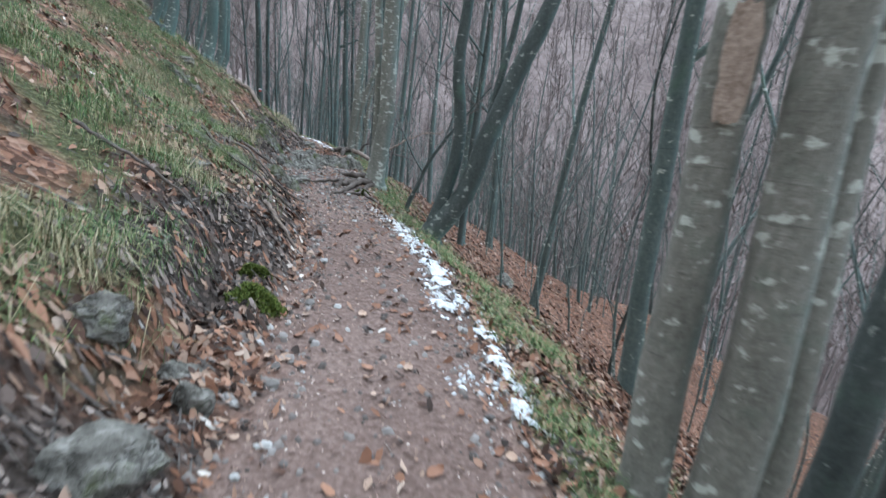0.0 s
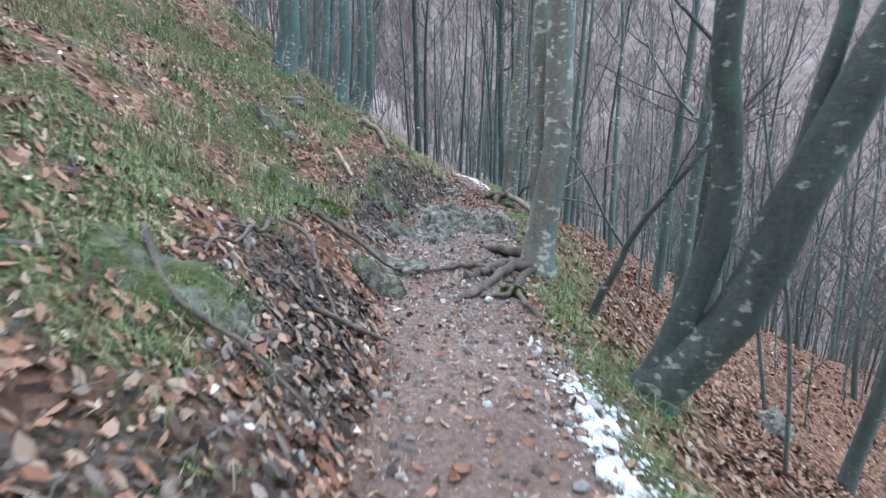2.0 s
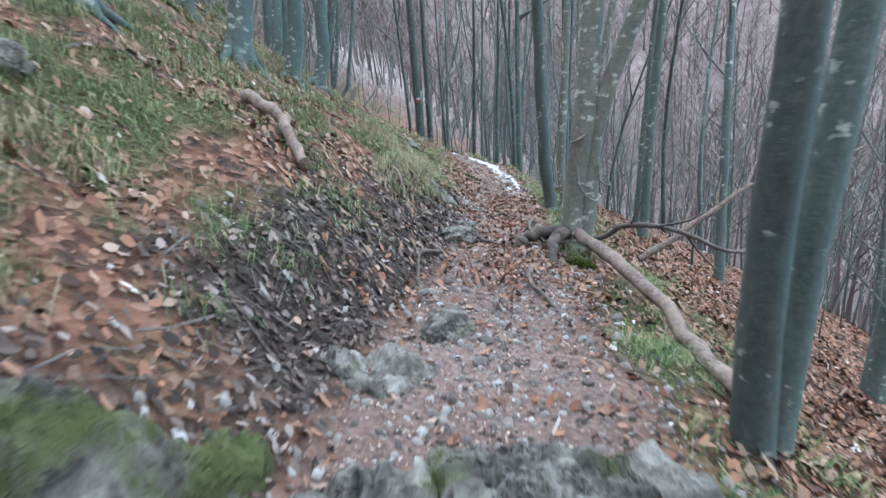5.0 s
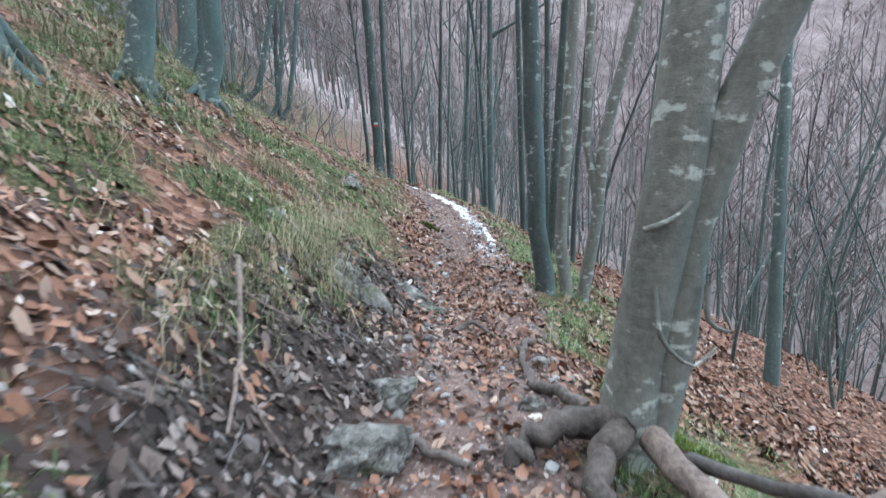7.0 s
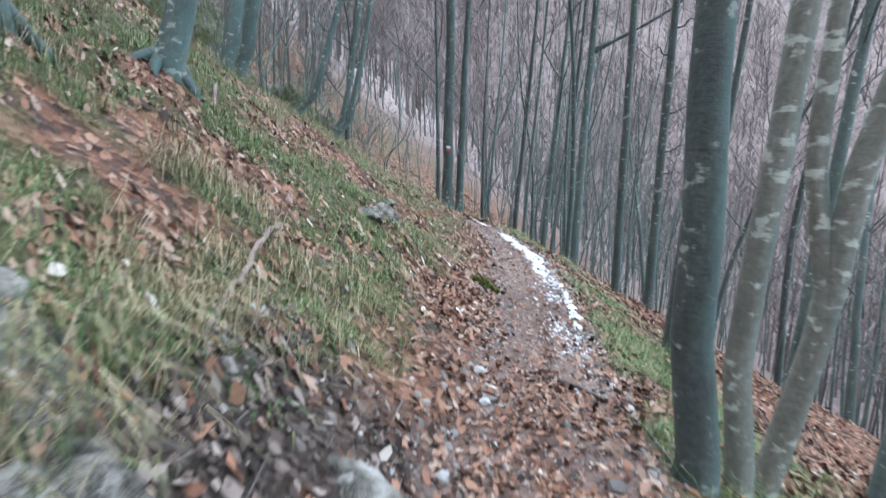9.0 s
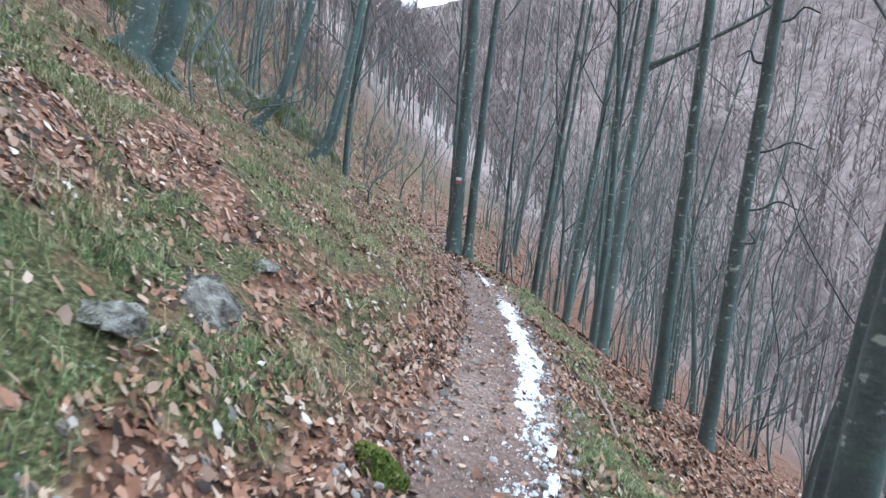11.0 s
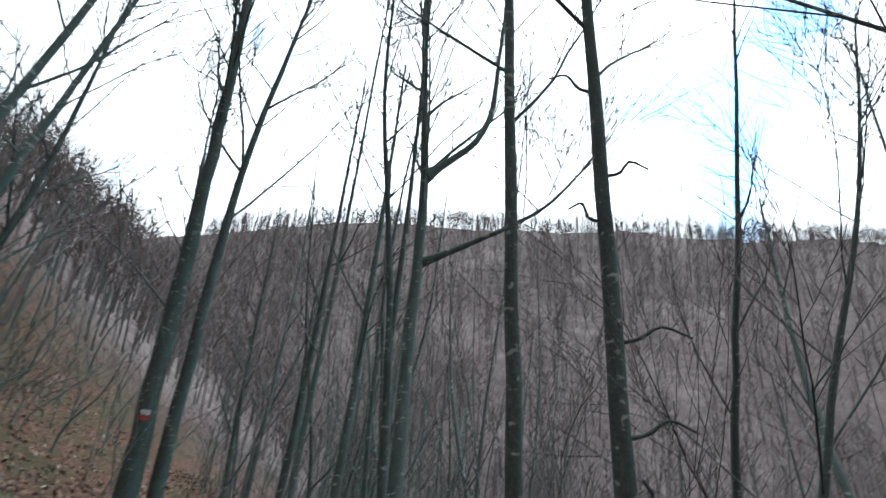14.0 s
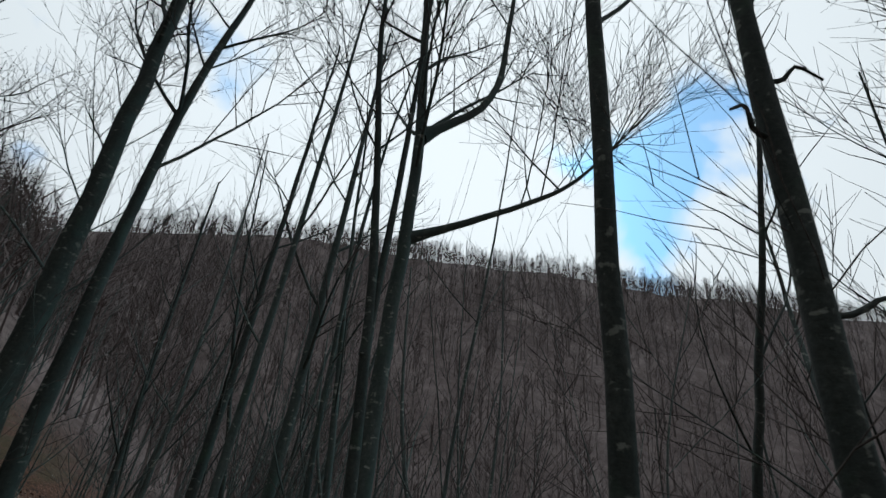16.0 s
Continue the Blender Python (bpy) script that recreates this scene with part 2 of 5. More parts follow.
MOSS = island_material("moss", [(0.0, (0.045, 0.07, 0.012)), (0.6, (0.09, 0.12, 0.02)), (1.0, (0.15, 0.17, 0.04))], 0.9, 70)


def snow_material():
    m, nt, b = base_material("granular_snow", 0.6, 0.3)
    tc = nt.nodes.new("ShaderNodeTexCoord").outputs["Object"]
    n, n2 = noise_node(nt, 55, 5, tc), noise_node(nt, 14, 4, tc)
    tone = ramp_of(nt, [(0.36, (0.16, 0.16, 0.16)), (0.48, (0.45, 0.47, 0.49)), (0.66, (0.76, 0.79, 0.82))])
    nt.links.new(blend(nt, 0.5, n.outputs["Fac"], n2.outputs["Fac"]), tone.inputs["Fac"])
    nt.links.new(tone.outputs["Color"], b.inputs["Base Color"])
    b.inputs["Subsurface Weight"].default_value = 0.0
    bumped(nt, b, n.outputs["Fac"], 0.8, 0.02)
    return m


SNOW = snow_material()

# ---- lie of the land ----
LATTICE = np.random.RandomState(7).rand(256, 256)


def vnoise(x, y, scale, shift=0.0):
    """Smooth value noise in -1..1 over numpy arrays."""
    x, y = np.asarray(x, float) * scale + shift * 17.3 + 4000, np.asarray(y, float) * scale + shift * 9.1 + 4000
    i, j = np.floor(x).astype(int), np.floor(y).astype(int)
    u, v = x - i, y - j
    u, v = u * u * (3 - 2 * u), v * v * (3 - 2 * v)
    g = lambda a, b: LATTICE[a % 256, b % 256]
    return 2 * ((g(i, j) * (1 - u) + g(i + 1, j) * u) * (1 - v) + (g(i, j + 1) * (1 - u) + g(i + 1, j + 1) * u) * v) - 1


def smooth(a, b, x):
    t = np.clip((np.asarray(x, float) - a) / (b - a), 0, 1)
    return t * t * (3 - 2 * t)


def eased(table):
    """A smooth curve through a short table of (y, value)."""
    ys, vs = np.array(table, float).T
    fine = np.arange(ys[0] - 2, ys[-1] + 2, 0.1)
    line = np.interp(fine, ys, vs)
    k = np.hanning(19)
    wide = np.pad(line, 9, mode="edge")
    line = np.convolve(wide, k / k.sum(), "valid")
    return lambda y: np.interp(y, fine, line)


path_x = eased([(-30, 2.5), (-2, 1.1), (1, 1.1), (3.2, 1.08), (4.5, 0.95), (6, 0.55), (7.3, 0.28), (9, 0.1), (10.5, 0.0), (12, -0.1), (14, -0.3), (15.5, -0.5), (17, -0.75), (18.5, -1.08), (19.6, -1.36), (21, -1.85), (23, -2.75), (24.5, -3.6), (26, -4.9), (30, -7.0), (40, -9.5), (120, -14)])
path_z = eased([(-30, -0.3), (0, 0), (3, 0.07), (5, 0.08), (6, 0.1), (7.3, 0.22), (8.2, 0.26), (9.2, 0.28), (10.5, 0.25), (12, 0.2), (13, 0.13), (14, 0.02), (15.5, -0.06), (17, -0.14), (20, -0.12), (22, -0.14), (24.5, -0.1), (26, 0.0), (30, 0.1), (120, 1)])
path_w = eased([(-30, 0.55), (3, 0.6), (5, 0.52), (7.5, 0.6), (9, 0.6), (10.5, 0.5), (12, 0.36), (14, 0.42), (16, 0.42), (20, 0.46), (24, 0.4), (30, 0.36)])
bank = eased([(-30, 1.1), (0, 1.1), (6, 0.95), (8, 0.85), (11, 0.9), (13, 0.6), (18, 0.6), (30, 0.7)])
rise_of = eased([(-30, 0.62), (6.5, 0.64), (9, 0.68), (11, 0.77), (15, 0.77), (18, 0.62), (21, 0.53), (30, 0.53), (40, 0.6)])
fall = eased([(-30, 0.74), (9, 0.74), (12, 0.62), (16, 0.52), (24, 0.5), (40, 0.62), (120, 0.7)])


def side(x, y):
    """Metres to the right of the path's middle."""
    return np.asarray(x, float) - path_x(y)


def land(x, y):
    """Height of the ground."""
    x, y = np.asarray(x, float), np.asarray(y, float)
    d, z0, w = side(x, y), path_z(y), path_w(y)
    steep = bank(y)
    left = np.clip(-d - w, 0, None)
    right = np.clip(d - w, 0, None)
    # cut bank, then the grassy slope, easing far up
    up = np.where(left < 0.45, left * steep, 0.45 * steep + (left - 0.45) * rise_of(y)) + 0.2 * np.clip(left - 6, 0, None)
    up = 90 * np.tanh(up / 90)
    down = np.where(right < 0.35, right * 0.3, 0.105 + (right - 0.35) * fall(y))
    down = 46 * np.tanh(down / 46)
    h = z0 + up - down - 0.06 * np.clip(d / w, -1, 1)
    # hollows washed out under the turf of the cut bank
    h = h - 0.2 * np.exp(-(((left - 0.32) / 0.13) ** 2)) * (left > 0) * smooth(-0.2, 0.25, vnoise(y * 0.9, y * 0, 1.0, 27)) * smooth(10.5, 8.5, y)
    # the far side of the valley
    far = 0.09 * x + 0.996 * y
    ridge = 79 + 5 * vnoise(x, y, 0.012, 3) + 3 * vnoise(x, y, 0.035, 5) + 1.6 * vnoise(x, y, 0.11, 17) - 26 * smooth(-10, -110, x)
    hill = -26 + 0.82 * (far - 44)
    hill = np.where(hill > ridge - 14, ridge - 14 * np.exp(-np.clip(hill - ridge + 14, 0, 400) / 14), hill)
    away = smooth(30, 48, far)
    h = np.where(away > 0, np.maximum(h, hill * away + h * (1 - away)), h)
    off = smooth(0.0, 0.8, np.abs(d) - w * 0.8)
    rough = 0.018 * vnoise(x, y, 3.1, 1) + 0.01 * vnoise(x, y, 9, 2)
    rough = rough + off * (0.1 * vnoise(x, y, 0.9, 4) + 0.06 * vnoise(x, y, 2.3, 6) + 0.035 * vnoise(x, y, 6, 8) + 0.014 * vnoise(x, y, 13, 10))
    rough = rough + smooth(4, 15, np.abs(d)) * 0.7 * vnoise(x, y, 0.16, 9)
    return h + rough


def ground_at(x, y):
    return float(land(x, y))


def spread(fine_a, fine_b, step, grow, far_a, far_b):
    mid = list(np.arange(fine_a, fine_b, step))
    hi, s = [], step
    while (hi[-1] if hi else mid[-1]) < far_b:
        s *= grow
        hi.append((hi[-1] if hi else mid[-1]) + s)
    lo, s = [], step
    while (lo[-1] if lo else mid[0]) > far_a:
        s *= grow
        lo.append((lo[-1] if lo else mid[0]) - s)
    return np.array(lo[::-1] + mid + hi)


def sheet(name, xs, ys, zs, faces_keep=None, material=None):
    """A mesh from grids of coordinates, rows along the first axis."""
    n, m = zs.shape
    me = bpy.data.meshes.new(name)
    co = np.stack([xs, ys, zs], -1).reshape(-1, 3)
    a = (np.arange(n - 1)[:, None] * m + np.arange(m - 1)[None]).reshape(-1)
    q = np.stack([a, a + 1, a + m + 1, a + m], 1)
    if faces_keep is not None:
        q = q[faces_keep.reshape(-1)]
        used, inv = np.unique(q, return_inverse=True)
        co, q = co[used], inv.reshape(-1, 4)
    fill_mesh(me, co, q)
    me.materials.append(material)
    return me


def fill_mesh(me, co, faces):
    k = faces.shape[1]
    me.vertices.add(len(co))
    me.vertices.foreach_set("co", np.asarray(co, np.float32).ravel())
    me.loops.add(faces.size)
    me.loops.foreach_set("vertex_index", faces.astype(np.int32).ravel())
    me.polygons.add(len(faces))
    me.polygons.foreach_set("loop_start", np.arange(0, faces.size, k, dtype=np.int32))
    me.update(calc_edges=True)
    me.polygons.foreach_set("use_smooth", np.ones(len(faces), bool))
    me.validate()


ds = spread(-3.0, 2.2, 0.055, 1.065, -700, 900)
yy = spread(-1.5, 24, 0.075, 1.065, -350, 1000)
DD, YY = np.meshgrid(ds, yy)
XX = path_x(YY) + DD
ZZ = land(XX, YY)
me = sheet("ground", XX, YY, ZZ, None, GROUND)


def grassy(x, y):
    d, w = side(x, y), path_w(y)
    g = vnoise(x, y, 0.55, 11) * 0.25 + vnoise(x, y, 1.7, 12) * 0.42 + vnoise(x, y, 4.2, 13) * 0.45
    left = smooth(0.25, 0.75, -d - w) * smooth(-0.16, 0.2, g + 0.12)
    lip = smooth(0.0, 0.12, d - w) * smooth(1.5, 0.5, d - w + 0.5 * vnoise(x, y, 1.3, 15)) * smooth(-0.4, 0.08, g)
    far_up = smooth(9, 16, -d)
    return np.clip(np.maximum(left * (1 - 0.5 * far_up), lip) * (0.68 + 0.32 * smooth(21, 16.5, y)) * smooth(60, 40, y), 0, 1)


def on_path(x, y):
    d, w = side(x, y), path_w(y)
    return smooth(0.12, -0.1, np.abs(d) - w + 0.1 * vnoise(x, y, 3, 14)) * smooth(33, 27, y)


def muddy_at(x, y):
    d, w = side(x, y), path_w(y)
    return smooth(0.0, 0.12, -d - w) * smooth(0.95, 0.5, -d - w) * smooth(-0.5, 0.05, vnoise(x, y, 1.1, 21) + 0.6 * smooth(8.5, 9.5, y) * smooth(13.2, 12, y)) * 0.95 * smooth(15, 13.4, y)


def wooded(x, y):
    return np.maximum(smooth(38, 56, 0.09 * x + 0.996 * y), smooth(22, 46, side(x, y)))


for key, field in (("path", on_path), ("grass", grassy), ("mud", muddy_at), ("wood", wooded)):
    at = me.attributes.new(key, "FLOAT", "POINT")
    at.data.foreach_set("value", field(XX, YY).astype(np.float32).ravel())
ground = tagged(new("ground", me), "steep forest hillside of leaf litter, turf and a trodden earth path", "ground", "", "structure")

# ---- builders ----


class Soup:
    """Collects tubes and loose faces into one mesh."""

    def __init__(self):
        self.co, self.quads, self.n = [], [], 0

    def add(self, co, quads):
        self.co.append(np.asarray(co, float))
        self.quads.append(np.asarray(quads, int) + self.n)
        self.n += len(co)

    def tube(self, pts, radii, sides=6, lump=0.0, rnd=None):
        pts, radii = np.asarray(pts, float), np.asarray(radii, float)
        k = len(pts)
        way = np.gradient(pts, axis=0)
        way /= np.linalg.norm(way, axis=1)[:, None] + 1e-9
        ref = np.array([1.0, 0.13, 0.07]) if abs(way[0][0]) < 0.8 else np.array([0.1, 1.0, 0.05])
        u = ref - way * (way @ ref)[:, None]
        u /= np.linalg.norm(u, axis=1)[:, None] + 1e-9
        v = np.cross(way, u)
        a = np.arange(sides) * 2 * np.pi / sides
        r = radii[:, None] * np.ones(sides)
        if lump and rnd is not None:
            r = r * (1 + lump * rnd.uniform(-1, 1, (k, sides)))
        ring = pts[:, None] + r[..., None] * (np.cos(a)[None, :, None] * u[:, None] + np.sin(a)[None, :, None] * v[:, None])
        i = np.arange(k - 1)[:, None] * sides
        j = np.arange(sides)[None]
        jn = (j + 1) % sides
        q = np.stack([i + j, i + jn, i + sides + jn, i + sides + j], -1).reshape(-1, 4)
        self.add(ring.reshape(-1, 3), q)
        # close both ends with a point
        tip = np.vstack([ring[-1], pts[-1] + way[-1] * radii[-1] * 0.4, ring[0], pts[0] - way[0] * radii[0] * 0.2])
        cap = [(s, (s + 1) % sides, sides, sides) for s in range(sides)] + [(sides + 1 + (s + 1) % sides, sides + 1 + s, 2 * sides + 1, 2 * sides + 1) for s in range(sides)]
        if radii[-1] > 0.012:
            self.add(tip, cap)

    def mesh(self, name, material):
        me = bpy.data.meshes.new(name)
        co, q = np.vstack(self.co), np.vstack(self.quads)
        tri = q[:, 2] == q[:, 3]
        if tri.all():
            fill_mesh(me, co, q[:, :3])
        elif not tri.any():
            fill_mesh(me, co, q)
        else:
            full, three = q[~tri], q[tri][:, :3]
            fill_mixed(me, co, full, three)
        me.materials.append(material)
        return me


def fill_mixed(me, co, quads, tris):
    me.vertices.add(len(co))
    me.vertices.foreach_set("co", np.asarray(co, np.float32).ravel())
    idx = np.concatenate([quads.ravel(), tris.ravel()]).astype(np.int32)
    me.loops.add(len(idx))
    me.loops.foreach_set("vertex_index", idx)
    starts = np.concatenate([np.arange(len(quads)) * 4, len(quads) * 4 + np.arange(len(tris)) * 3]).astype(np.int32)
    me.polygons.add(len(starts))
    me.polygons.foreach_set("loop_start", starts)
    me.update(calc_edges=True)
    me.polygons.foreach_set("use_smooth", np.ones(len(starts), bool))
    me.validate()


def part(name, soup, material, parent, label=""):
    ob = new(name, soup.mesh(name, material))
    ob.parent = parent
    return tagged(ob, label)


def curve(points, n):
    """n points along a smooth line through a few given ones."""
    p = np.asarray(points, float)
    if len(p) == 2:
        return p[0] + np.linspace(0, 1, n)[:, None] * (p[1] - p[0])
    t = np.r_[0, np.cumsum(np.linalg.norm(np.diff(p, axis=0), axis=1))]
    m = np.gradient(p, t, axis=0)
    s = np.linspace(0, t[-1], n)
    i = np.clip(np.searchsorted(t, s, "right") - 1, 0, len(p) - 2)
    h = (t[i + 1] - t[i])[:, None]
    f = ((s - t[i]) / h[:, 0])[:, None]
    return (2 * f**3 - 3 * f**2 + 1) * p[i] + (f**3 - 2 * f**2 + f) * h * m[i] + (-2 * f**3 + 3 * f**2) * p[i + 1] + (f**3 - f**2) * h * m[i + 1]


def bough(start, way, length, r, rnd, lift=0.35, wave=0.12, n=8):
    """The middle line of a branch that bends upwards as it grows."""
    way = np.asarray(way, float) / np.linalg.norm(way)
    pts, p = [np.array(start, float)], np.array(start, float)
    for k in range(n - 1):
        way = way + np.array([0, 0, lift / n]) + rnd.normal(0, wave, 3) * 0.6
        way /= np.linalg.norm(way)
        p = p + way * length / (n - 1)
        pts.append(p.copy())
    return np.array(pts), r * (1 - np.linspace(0, 1, n) ** 1.2 * 0.8)


def twigs_on(soup, pts, r, rnd, count, length, sides=3):
    """Side shoots along a branch, the longer ones nearer to its foot."""
    for q in range(count):
        g = 0.18 + 0.8 * (q + rnd.rand()) / max(count, 1)
        at_k = g * (len(pts) - 1)
        k = min(int(at_k), len(pts) - 2)
        f = at_k - k
        at = pts[k] * (1 - f) + pts[k + 1] * f
        along = pts[k + 1] - pts[k]
        along = along / (np.linalg.norm(along) + 1e-9)
        out = rnd.normal(0, 1, 3)
        out -= along * (out @ along)
        out /= np.linalg.norm(out) + 1e-9
        way = along * 0.85 + out * rnd.uniform(0.45, 0.85) + np.array([0, 0, 0.2])
        line, rad = bough(at, way, length * (1.35 - 0.8 * g) * rnd.uniform(0.6, 1.2), max(0.0042, r * 0.42), rnd, 0.25, 0.13, 4)
        soup.tube(line, np.maximum(rad, 0.0021), sides)
        yield line


def grow(trunk_pts, r0, seed, limbs=9, first=0.35, spread_len=2.2, fine=1.0, top=0.22, flare=0.9, sides=10, thick=None):
    """Trunk, boughs and twigs of a bare beech round a trunk line that starts at its foot."""
    rnd = np.random.RandomState(seed)
    n = 26
    line = curve(trunk_pts, n)
    s = np.linspace(0, 1, n)
    high = line[:, 2] - line[0, 2]
    rad = r0 * (1 - (1 - top) * s**0.9) * (1 + flare * np.exp(-np.clip(high, 0, None) / (r0 * 1.7)))
    line[1:-1] += rnd.normal(0, r0 * 0.06, (n - 2, 3)) * np.array([1, 1, 0])
    trunk, crown, boughs = Soup(), Soup(), []
    trunk.tube(line, rad, sides, 0.05, rnd)
    angle = rnd.uniform(0, 6.3)
    for k in range(limbs):
        t = first + (0.99 - first) * (k + rnd.rand()) / limbs
        i = min(int(t * (n - 1)), n - 2)
        angle += 2.4 + rnd.normal(0, 0.4)
        rise = rnd.uniform(0.75, 1.75)
        way = np.array([math.cos(angle), math.sin(angle), rise])
        ln = spread_len * (1.4 - t) * rnd.uniform(0.7, 1.5)
        r = rad[i] * rnd.uniform(0.28, 0.5)
        pts, rr = bough(line[i], way, ln, r, rnd, 0.35, 0.1, 9)
        b = Soup()
        b.tube(pts, np.maximum(rr, 0.003), 5)
        boughs.append(b)
        for sub in list(twigs_on(crown, pts, r, rnd, int(5 * fine) + 2, ln * 0.6, 3)):
            for _ in twigs_on(crown, sub, r * 0.4, rnd, int(2 * fine) + 1, ln * 0.3, 3):
                pass
    for sub in list(twigs_on(crown, line[int(n * 0.7):], r0 * 0.4, rnd, int(7 * fine), spread_len * 0.6, 3)):
        for _ in twigs_on(crown, sub, 0.01, rnd, int(3 * fine), spread_len * 0.35, 3):
            pass
    return trunk, boughs, crown


def tree(foot, points, r0, seed, label, bark=None, stems=(), group="", **kw):
    """A tree whose trunk runs through points given from its foot; stems: further trunks of the same tree."""
    bark = bark or BARK
    root = new("beech_tree")
    tagged(root, label, "tree", group)
    x, y = foot
    z = ground_at(x, y)
    root.location = (x, y, z)
    for k, (line, r) in enumerate([(points, r0), *stems]):
        line = [np.array(p, float) for p in line]
        if k == 0 or line[0][2] <= 0.02:
            line = [line[0] - np.array([0, 0, 0.35])] + line
        trunk, boughs, crown = grow(line, r, seed + 31 * k, **kw)
        part("trunk", trunk, bark, root)
        for b in boughs:
            part("branch", b, bark, root)
        part("crown", crown, TWIG, root, "bare leafless twigs")
    return root


HEROES = []


def hero(foot, points, r0, seed, label, **kw):
    HEROES.append(foot)
    return tree(foot, points, r0, seed, label, **kw)


# clump of smooth trunks beside the start of the path
scarred = hero((2.14, 1.4), [(0, 0, 0), (0.0, 0, 0.6), (0.0, 0.0, 1.6), (0.05, -0.02, 3.0), (0.3, 0.1, 7), (0.6, 0.2, 12)], 0.1, 1, "smooth grey beech trunk with a pale barked scar beside the path", bark=BARK_LICHEN, first=0.4, flare=0.4, sides=14)
hero((2.32, 1.2), [(0, 0, 0), (0.0, 0, 0.9), (-0.01, 0.0, 1.7), (0.0, 0.0, 3.0), (0.5, -0.1, 7), (1.0, -0.3, 13)], 0.112, 2, "stout grey-green beech trunk at the edge of the path", bark=BARK_LICHEN, first=0.4, flare=0.4, sides=14)
hero((2.5, 1.26), [(0, 0, 0), (0.05, -0.03, 0.6), (0.03, 0.0, 1.2), (-0.01, 0.0, 1.9), (0.1, 0.0, 3.2), (0.9, 0.2, 11)], 0.085, 3, "beech trunk blotched with pale lichen beside the path", bark=BARK_LICHEN, first=0.4, flare=0.4, sides=12)
hero((2.85, 1.3), [(0, 0, 0), (0.05, -0.03, 0.8), (0.1, 0.0, 1.6), (0.2, 0.0, 3.2), (1.2, 0.2, 10)], 0.09, 4, "dark beech trunk behind a clump of others", bark=BARK_DARK, first=0.4, flare=0.4, sides=12)
# crooked twin-stemmed beech on the brink
hero((1.72, 6.02), [(0, 0, 0), (0.12, -0.03, 0.35), (0.25, -0.05, 0.8), (0.32, -0.06, 1.3), (0.24, -0.05, 2.1), (0.3, -0.03, 2.9), (0.45, 0, 4.2), (0.7, 0.2, 8)], 0.095, 5, "crooked dark beech with two stems leaning out over the slope", bark=BARK_DARK, first=0.45, flare=0.8, sides=14, limbs=7,
     stems=[([(0.03, 0, 0.0), (0.2, -0.06, 0.25), (0.42, -0.1, 0.55), (0.56, -0.14, 1.0), (0.72, -0.17, 1.5), (0.96, -0.2, 2.15), (1.25, -0.2, 2.9), (1.6, -0.1, 4.4), (2.2, 0.0, 8)], 0.145), ([(0.6, -0.13, 1.1), (0.68, -0.08, 1.6), (0.85, 0.0, 2.4), (1.05, 0.1, 3.6), (1.2, 0.2, 6)], 0.055)])
# lichen-covered beech whose roots cross the path
hero((1.03, 7.42), [(0, 0, 0), (0.0, 0.0, 0.3), (0.09, -0.01, 0.75), (0.13, -0.01, 1.2), (0.13, -0.01, 1.9), (0.2, 0, 4), (0.4, 0.2, 12)], 0.135, 6, "mossy beech with white lichen patches and spreading roots", bark=BARK_LICHEN, first=0.35, flare=1.2, sides=16,
     stems=[([(-0.02, 0.2, 0.0), (-0.02, 0.2, 0.5), (0.0, 0.2, 1.2), (-0.03, 0.2, 2.2), (-0.2, 0.5, 9)], 0.075)])
hero((1.49, 7.14), [(0, 0, 0), (0.17, -0.05, 0.45), (0.3, -0.08, 0.78), (0.57, -0.15, 1.21), (1.1, -0.2, 1.9)], 0.045, 7, "thin leaning sapling growing out over the slope", bark=BARK_DARK, limbs=4, first=0.4, spread_len=1.0, flare=0.2, sides=8)
hero((1.0, 9.35), [(0, 0, 0), (-0.02, 0.0, 0.67), (0.0, 0, 1.3), (0.03, 0, 2), (0.15, 0.1, 10)], 0.075, 8, "slim straight beech at the edge of the path", bark=BARK_DARK, flare=0.4)
hero((1.2, 9.66), [(0, 0, 0), (0.03, -0.01, 0.79), (0.08, -0.01, 1.48), (0.12, 0, 2.2), (0.5, 0.1, 10)], 0.075, 9, "slim straight beech with a bluish mossy bark", flare=0.4)
# forked beech with a hollow between its stems
hollow = hero((0.42, 12.0), [(0, 0, 0), (0.05, -0.01, 0.45), (0.09, -0.02, 0.8), (0.14, -0.03, 1.2), (0.17, -0.03, 1.75), (0.3, 0.0, 4), (0.5, 0.3, 12)], 0.112, 10, "large forked beech with a hollow foot and gnarled roots", bark=BARK_LICHEN, first=0.35, flare=0.75, sides=16,
     stems=[([(0.12, 0.02, 0.0), (0.17, -0.03, 0.45), (0.19, -0.03, 0.9), (0.29, -0.05, 1.3), (0.45, -0.08, 1.75), (1.3, 0.1, 4), (2.2, 0.5, 10)], 0.078)])
